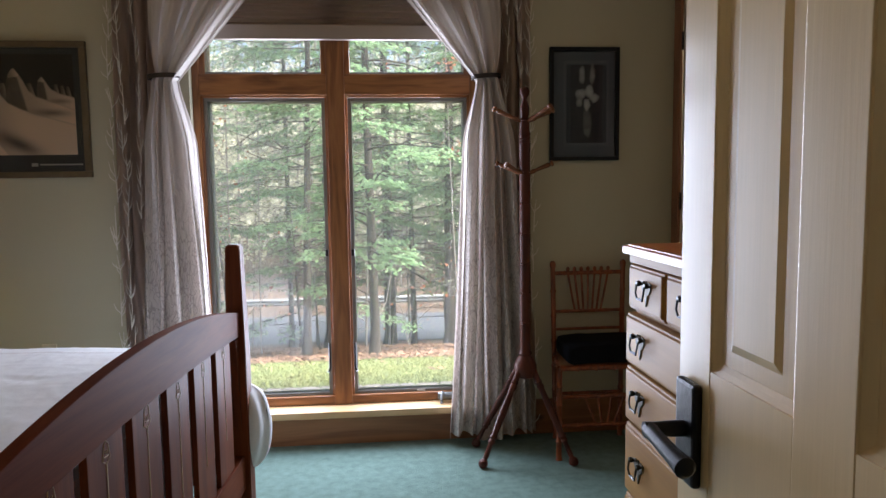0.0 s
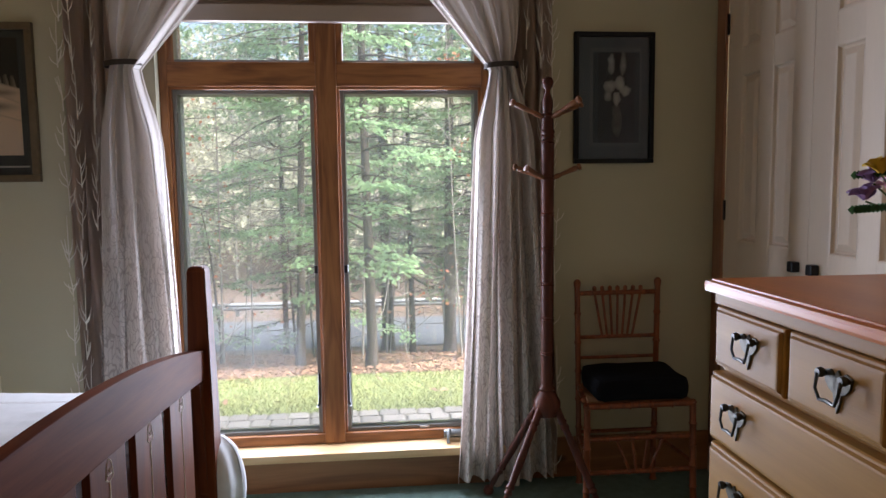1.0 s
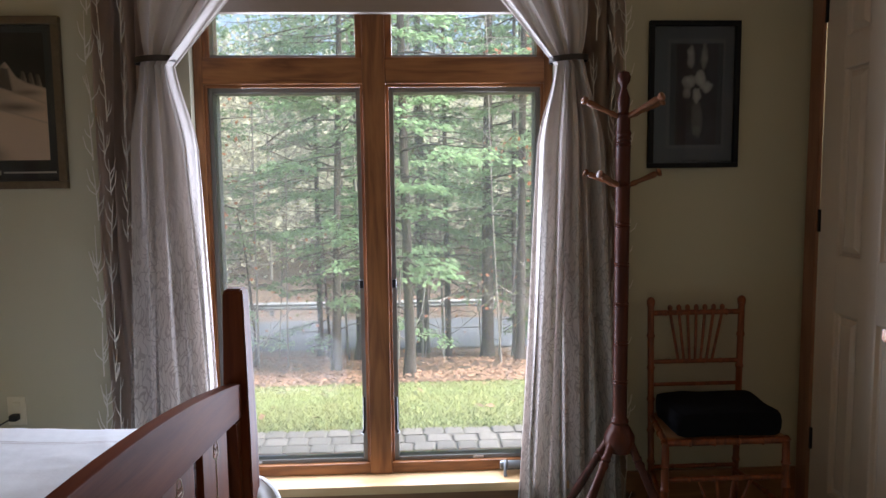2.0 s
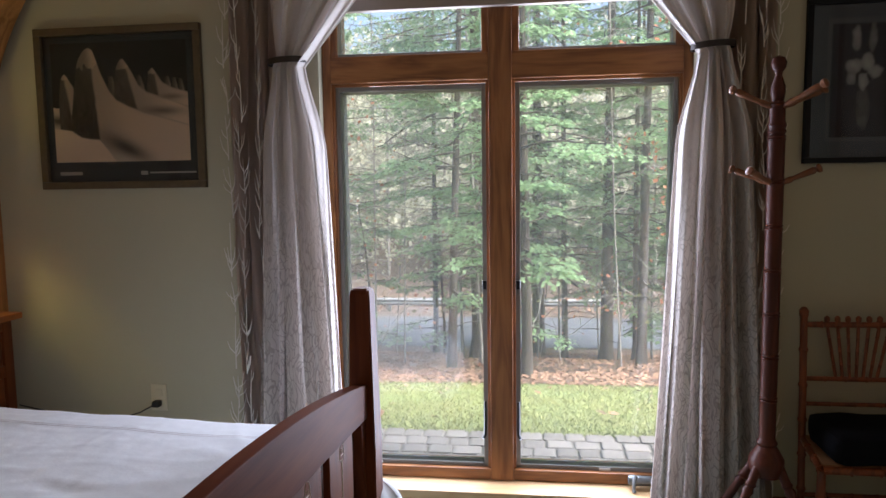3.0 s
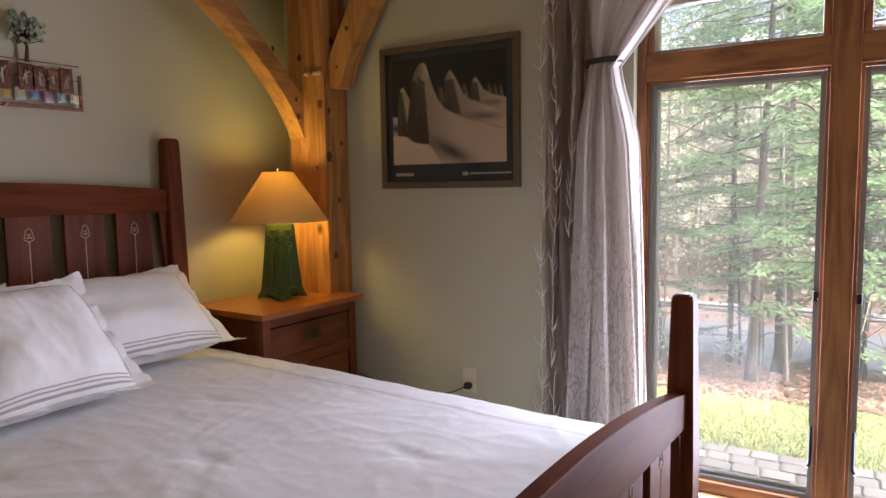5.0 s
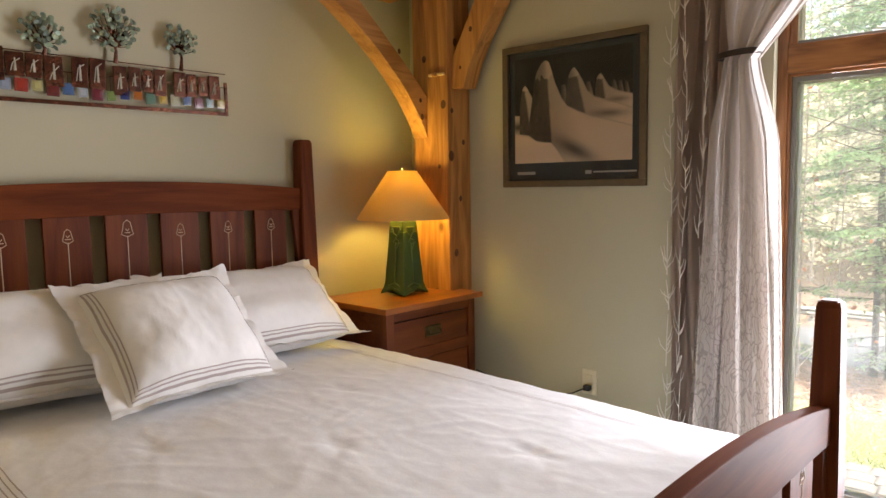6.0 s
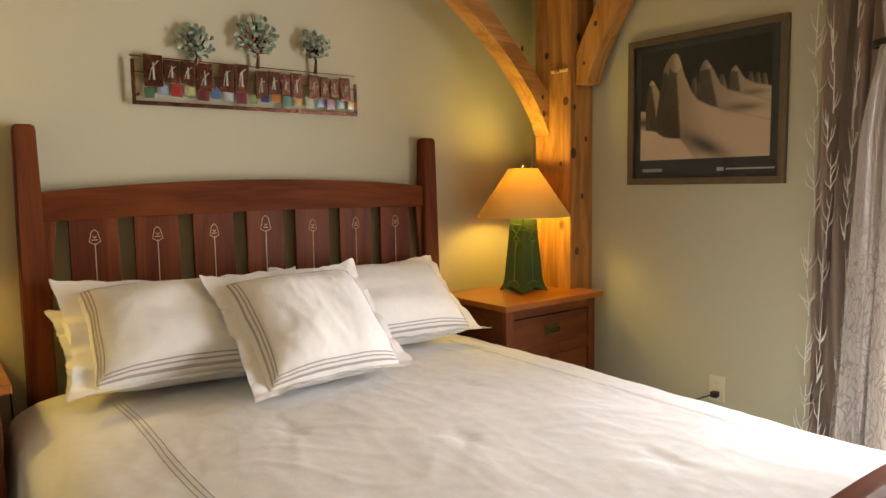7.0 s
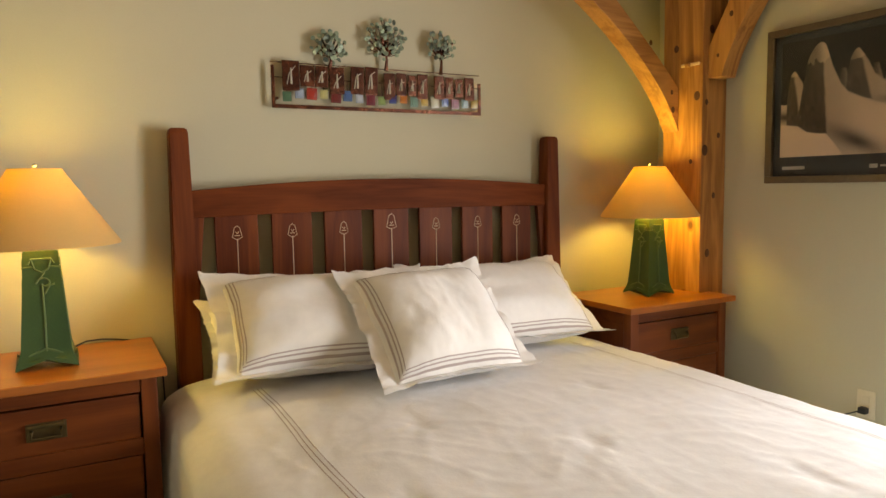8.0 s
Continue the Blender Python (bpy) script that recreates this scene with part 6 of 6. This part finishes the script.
structure(patch("lawn", -12, 12, 90, [4.98 + 0.168 * i for i in range(16)], 0.018, GRASS, 0.3), "short green and yellowing autumn lawn", "lawn")
structure(patch("road", -90, 90, 120, [18.3, 19.3, 20.3, 21.3, 22.25], 0.035, ASPHALT), "grey asphalt country road beyond the trees", "road")

rg = random.Random(41)


def scatter(name, count, region, make, material, label, category):
    """Many small flat leaves or blades in one mesh."""
    vs, fs = [], []
    for _ in range(count):
        x, y = region()
        for quad in make(x, y, land(x, y)):
            a = len(vs)
            vs += quad
            fs.append(tuple(range(a, a + len(quad))))
    return tagged(raw(name, vs, fs, material), label, category, "", "stuff")


def blade(x, y, z):
    a = rg.uniform(0, 6.28)
    h, w = rg.uniform(0.012, 0.032), rg.uniform(0.003, 0.006)
    dx, dy = math.cos(a) * w, math.sin(a) * w
    lx, ly = rg.uniform(-0.03, 0.03), rg.uniform(-0.03, 0.03)
    return [[(x - dx, y - dy, z + 0.012), (x + dx, y + dy, z + 0.012), (x + lx, y + ly, z + 0.018 + h)]]


def dead_leaf(x, y, z, s=0.038):
    a, t = rg.uniform(0, 6.28), rg.uniform(-0.5, 0.5)
    r = rg.uniform(0.5, 1.0) * s
    c, d = math.cos(a) * r, math.sin(a) * r
    up = z + rg.uniform(0.02, 0.05)
    return [[(x + c, y + d, up + t * r), (x - d * 0.6, y + c * 0.6, up), (x - c, y - d, up - t * r * 0.5), (x + d * 0.6, y - c * 0.6, up + 0.01)]]


scatter("grass", 42000, lambda: (rg.uniform(-3.6, 2.9), 4.95 + 2.65 * rg.random() ** 1.15), blade, BLADE, "short green and straw-coloured lawn grass blades", "grass")
scatter("fallen_leaves", 32000, lambda: (rg.uniform(-7, 7), 7.5 + 10.6 * rg.random() ** 1.3), dead_leaf, LEAF_DRY, "russet and tan fallen leaves on the slope", "leaves")
scatter("lawn_leaves", 160, lambda: (rg.uniform(-4, 4), rg.uniform(5.1, 8.2)), lambda x, y, z: dead_leaf(x, y, z + 0.03, 0.045), LEAF_DRY, "scattered tan fallen leaves on the lawn", "leaves")
scatter("verge_leaves", 2500, lambda: (rg.uniform(-14, 14), rg.uniform(22.9, 26.5)), lambda x, y, z: dead_leaf(x, y, z, 0.09), LEAF_DRY, "tan fallen leaves on the far road verge", "leaves")

# guard rail across the road
gr = tagged(thing("guard_rail", (-4.0, 23.3, -2.80)), "galvanised steel guard rail along the far road edge", "guard rail")
prof = [(0.0, 0.0), (-0.05, 0.05), (-0.05, 0.09), (0.0, 0.125), (-0.05, 0.16), (-0.05, 0.20), (0.0, 0.25)]
vs = [(x, y, 0.17 + z) for x in (-8.0, 6.9) for y, z in prof]
k = len(prof)
raw("beam", vs, [(i, i + 1, k + i + 1, k + i) for i in range(k - 1)], RAIL, gr)
for i in range(7):
    part("rail_post", box(-7.5 + i * 2.3, -7.38 + i * 2.3, 0.005, 0.12, -0.06, 0.42, 0.004), RAIL, gr)


def limb(vs, fs, a, b, r0, r1, segs=5, bend=0.0, steps=3):
    """A tapered, slightly crooked round limb, added to lists of corners and faces."""
    a, b = Vector(a), Vector(b)
    d = (b - a)
    side = d.orthogonal().normalized()
    up = d.normalized().cross(side)
    base = len(vs)
    for s in range(steps + 1):
        t = s / steps
        c = a + d * t + side * bend * math.sin(t * 3.1) + up * bend * 0.6 * math.sin(t * 5.3)
        r = r0 + (r1 - r0) * t
        vs += [tuple(c + (side * math.cos(6.2832 * k / segs) + up * math.sin(6.2832 * k / segs)) * r) for k in range(segs)]
    for s in range(steps):
        for k in range(segs):
            i = base + s * segs
            fs.append((i + k, i + (k + 1) % segs, i + segs + (k + 1) % segs, i + segs + k))


def leaflet(vs, fs, c, ax, ac):
    i = len(vs)
    vs += [tuple(c - ax * 0.5), tuple(c + ac), tuple(c + ax * 0.6), tuple(c - ac)]
    fs.append((i, i + 1, i + 2, i + 3))


def needle_spray(vs, fs, p, d, n, size, rnd):
    """Loose small leaves round a twig's end."""
    for _ in range(n):
        c = p + Vector((rnd.gauss(0, 0.12), rnd.gauss(0, 0.12), rnd.gauss(-0.03, 0.06)))
        ax = Vector((rnd.gauss(0, 1), rnd.gauss(0, 1), rnd.gauss(-0.3, 0.6))).normalized() * size * rnd.uniform(0.5, 1.2)
        leaflet(vs, fs, c, ax, ax.orthogonal() * 0.36)


def bough(vs, fs, lv, lf, root_p, a, ln, rise, live, size, rnd):
    """One hemlock bough: a drooping axis with flat fans of side twigs set close with needles."""
    d = Vector((math.cos(a), math.sin(a), 0))
    side = Vector((-d.y, d.x, 0))
    tip = root_p + d * ln + Vector((0, 0, rise * ln))
    limb(vs, fs, root_p, tip, 0.010 + 0.008 * ln, 0.004, 4, 0.05 * ln, 4)
    twigs = int(4 + ln * 5)
    for k in range(twigs):
        t = 0.22 + 0.78 * (k + rnd.random()) / twigs
        q = root_p.lerp(tip, t) + Vector((0, 0, -0.10 * ln * t * t))
        s = 1 if k % 2 else -1
        tl = (0.22 + 0.42 * ln * (1.1 - t) * 0.6) * rnd.uniform(0.6, 1.2)
        w = (d * rnd.uniform(0.5, 1.0) + side * s * rnd.uniform(0.5, 1.0)).normalized() * tl + Vector((0, 0, -rnd.uniform(0.02, 0.35) * tl))
        limb(vs, fs, q, q + w, 0.005, 0.002, 3, 0.02, 2)
        if not live:
            continue
        wn_ = w.normalized()
        cross = wn_.cross(Vector((0, 0, 1))).normalized()
        for _ in range(int(12 + 40 * tl)):
            u = rnd.uniform(0.05, 1.12)
            c = q + w * u + cross * rnd.gauss(0, 0.055) + Vector((0, 0, rnd.gauss(-0.02, 0.022)))
            ax = (wn_ * rnd.uniform(0.3, 1) + cross * rnd.uniform(-1, 1) + Vector((0, 0, rnd.uniform(-0.55, 0.1)))).normalized() * size * rnd.uniform(0.6, 1.2)
            leaflet(lv, lf, c, ax, ax.cross(Vector((rnd.uniform(-0.4, 0.4), rnd.uniform(-0.4, 0.4), 1))).normalized() * size * 0.30)


def evergreen(x, y, height, r, low, reach, density, seed, label="tall hemlock with drooping green sprays and brown trunk", leaf=HEMLOCK, size=0.075):
    """A straight tapered trunk with dead stubs below and layered drooping boughs above."""
    rnd = random.Random(seed)
    root = tagged(thing("hemlock_tree", (x, y, land(x, y))), label, "tree", "hemlocks outside the window")
    vs, fs, lv, lf = [], [], [], []
    top = Vector((rnd.uniform(-0.2, 0.2), rnd.uniform(-0.2, 0.2), height))
    limb(vs, fs, (0, 0, -0.15), (0.02, 0, 0.35), r * 1.6, r * 1.05, 10, 0, 3)
    limb(vs, fs, (0.02, 0, 0.34), top, r * 1.05, r * 0.3, 9, 0.05, 9)
    for _ in range(int(6 + low * 4)):
        z, a = rnd.uniform(0.5, low + 1.2), rnd.uniform(0, 6.28)
        ln = rnd.uniform(0.25, 0.9)
        limb(vs, fs, (0, 0, z), (math.cos(a) * ln, math.sin(a) * ln, z + rnd.uniform(-0.2, 0.15)), 0.012, 0.003, 4, 0.06, 3)
    n = int((height - low) * density)
    for k in range(n):
        z = low + (height - low) * (k + rnd.random()) / n
        ln = reach * rnd.uniform(0.45, 1.1) * (1 - 0.55 * (z - low) / height)
        bough(vs, fs, lv, lf, top * (z / height), rnd.uniform(0, 6.28), ln, rnd.uniform(-0.30, 0.18), rnd.random() < (0.8 if z < low + 0.6 else 0.97), size, rnd)
    raw("trunk", vs, fs, BARK, root, "", True)
    raw("crown", lv, lf, leaf, root, "drooping green needle sprays")
    return root


def bare_tree(x, y, height, r, seed, leaf=None, count=0, label="slender bare woodland tree with fine grey twigs", material=None):
    rnd = random.Random(seed)
    root = tagged(thing("bare_tree", (x, y, land(x, y))), label, "tree", "bare trees outside the window")
    vs, fs, lv, lf = [], [], [], []
    lean = Vector((rnd.uniform(-0.5, 0.5), rnd.uniform(-0.3, 0.3), height))
    limb(vs, fs, (0, 0, -0.1), lean, r, r * 0.25, 6, 0.10, 7)
    for k in range(int(height * 4.5)):
        t = rnd.uniform(0.16, 0.98)
        p = lean * t
        a = rnd.uniform(0, 6.28)
        ln = rnd.uniform(0.5, 1.7) * (1.15 - t * 0.5)
        e = p + Vector((math.cos(a) * ln, math.sin(a) * ln, rnd.uniform(0.0, 0.9) * ln))
        limb(vs, fs, p, e, max(0.006, r * 0.26 * (1 - t * 0.6)), 0.003, 4, 0.07, 3)
        for _ in range(5):
            q = p.lerp(e, rnd.uniform(0.3, 1))
            w = q + Vector((rnd.uniform(-0.45, 0.45), rnd.uniform(-0.45, 0.45), rnd.uniform(-0.15, 0.4)))
            limb(vs, fs, q, w, 0.005, 0.002, 3, 0.03, 2)
            if leaf:
                needle_spray(lv, lf, w, Vector((0.1, 0.1, 0)), count, 0.06, rnd)
    raw("trunk", vs, fs, material or BARK_PALE, root, "", True)
    if lv:
        raw("crown", lv, lf, leaf, root)
    return root


# hemlocks on the slope, nearest first
for x, y, hgt, r, low, reach, dens, sd in ((0.10, 8.5, 8.5, 0.058, 1.25, 1.25, 9.0, 1), (-0.97, 10.5, 8.0, 0.062, 1.0, 1.5, 9.0, 2), (-0.72, 12.4, 10.5, 0.125, 2.2, 2.4, 8.0, 3), (0.36, 16.3, 11, 0.14, 2.0, 2.6, 8.0, 4),
                                                 (1.45, 12.6, 10, 0.105, 2.0, 1.8, 7.0, 5), (1.84, 11.4, 10, 0.072, 2.4, 1.3, 5.0, 6), (1.98, 12.9, 9, 0.05, 1.6, 1.3, 6.0, 7), (0.85, 14.4, 11, 0.06, 1.6, 2.3, 9.0, 8),
                                                 (3.6, 13.6, 11, 0.12, 1.8, 2.3, 7.0, 9), (5.6, 12.6, 11, 0.12, 1.8, 2.4, 6.0, 10), (-1.9, 15.6, 11, 0.06, 2.6, 2.6, 7.0, 11), (-4.4, 14.6, 11, 0.07, 2.6, 2.6, 6.0, 12), (2.7, 16.5, 10, 0.07, 1.4, 2.4, 8.0, 13), (-6.5, 16.0, 11, 0.08, 1.8, 2.6, 6.0, 14)):
    evergreen(x, y, hgt, r, low, reach, dens, sd)
# low young hemlocks
for x, y, hgt, sd in ((-2.5, 12.2, 2.6, 31), (-1.6, 14.8, 3.4, 32), (3.0, 15.0, 3.0, 33), (2.2, 14.2, 2.4, 34)):
    evergreen(x, y, hgt, 0.03, 0.6, 1.0, 7, sd, "young hemlock with soft green sprays", HEMLOCK, 0.07)
for i in range(30):
    bare_tree(-7.5 + 0.40 * i + rg.uniform(-0.3, 0.3), rg.uniform(10.4, 17.0), rg.uniform(4.5, 8.5), rg.uniform(0.012, 0.030), 50 + i, YELLOWING if i % 3 == 0 else None, 2)
for x, y, sd in ((2.15, 9.2, 71), (3.3, 10.2, 72), (-2.6, 9.8, 73)):
    bare_tree(x, y, 4.8, 0.025, sd, RUSSET, 7 if sd == 71 else 2, "slender sapling holding russet autumn leaves")
for i in range(11):
    bare_tree(-4.2 + 0.72 * i + rg.uniform(-0.2, 0.2), rg.uniform(8.7, 11.5), rg.uniform(0.7, 1.4), 0.010, 90 + i, RUSSET if i % 2 else YELLOWING, 1, "low woodland shrub with sparse autumn leaves")


def far_woods():
    """The wooded hillside beyond the road: thin trunks and loose foliage in one mass."""
    rnd = random.Random(7)
    vs, fs, lv, lf = [], [], [], []
    for _ in range(420):
        y = 27.0 + 45 * rnd.random() ** 1.1
        x = rnd.uniform(-0.85, 0.75) * y
        z = land(x, y)
        hgt = rnd.uniform(6, 12)
        limb(vs, fs, (x, y, z - 0.2), (x + rnd.uniform(-0.8, 0.8), y, z + hgt), rnd.uniform(0.04, 0.11), 0.02, 5, 0.15, 4)
        for _ in range(16):
            t = rnd.uniform(0.05, 1.0)
            a = rnd.uniform(0, 6.28)
            ln = rnd.uniform(0.8, 2.6)
            p = Vector((x, y, z + hgt * t))
            e = p + Vector((math.cos(a) * ln, math.sin(a) * ln, rnd.uniform(0, 0.8) * ln))
            limb(vs, fs, p, e, 0.03, 0.008, 3, 0.1, 2)
            if rnd.random() < 0.9:
                for _ in range(60):
                    c = e + Vector((rnd.gauss(0, 0.8), rnd.gauss(0, 0.8), rnd.gauss(0, 0.7)))
                    ax = Vector((rnd.gauss(0, 1), rnd.gauss(0, 1), rnd.gauss(0, 1))).normalized() * rnd.uniform(0.05, 0.15)
                    ac = ax.orthogonal() * rnd.uniform(0.5, 0.9)
                    i = len(lv)
                    lv += [tuple(c - ax), tuple(c + ac), tuple(c + ax), tuple(c - ac)]
                    lf.append((i, i + 1, i + 2, i + 3))
            for _ in range(3):
                q = p.lerp(e, rnd.uniform(0.3, 1.0))
                limb(vs, fs, q, q + Vector((rnd.gauss(0, 0.5), rnd.gauss(0, 0.5), rnd.uniform(-0.2, 0.8))), 0.014, 0.006, 3, 0.05, 1)
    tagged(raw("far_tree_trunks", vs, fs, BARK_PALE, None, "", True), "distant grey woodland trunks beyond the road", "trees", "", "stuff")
    tagged(raw("far_tree_foliage", lv, lf, FARLEAF), "distant green woodland foliage beyond the road, paled for haze", "foliage", "", "stuff")


far_woods()

# paved walk under the window, stone by stone
walkway = structure(patch("pavement", -4, 4, 8, [3.92, 4.4, 4.98], 0.016, JOINT), "weathered grey concrete paver walk below the window", "pavement")


def paver_mesh(w, d, seed):
    rnd = random.Random(seed)
    b = box(-w / 2, w / 2, -d / 2, d / 2, 0, 0.05, 0.012)
    for v in b.verts:
        v.co.x += rnd.uniform(-0.004, 0.004)
        v.co.y += rnd.uniform(-0.004, 0.004)
    me = bpy.data.meshes.new("paver")
    b.to_mesh(me)
    b.free()
    me.materials.append(PAVER)
    return me


kinds = [paver_mesh(w, 0.112, i) for i, w in enumerate((0.11, 0.13, 0.16, 0.12, 0.145))]
widths = (0.11, 0.13, 0.16, 0.12, 0.145)
for row in range(9):
    x = -2.3 + rg.uniform(0, 0.1)
    while x < 2.1:
        i = rg.randrange(5)
        ob = new("paver", kinds[i])
        ob.parent = walkway
        ob.matrix_basis = pose(x + widths[i] / 2, 3.95 + 0.122 * row, -0.142 + rg.uniform(-0.003, 0.003), rg.uniform(-0.6, 0.6), rg.uniform(-0.6, 0.6), rg.uniform(-1.5, 1.5))
        x += widths[i] + 0.011
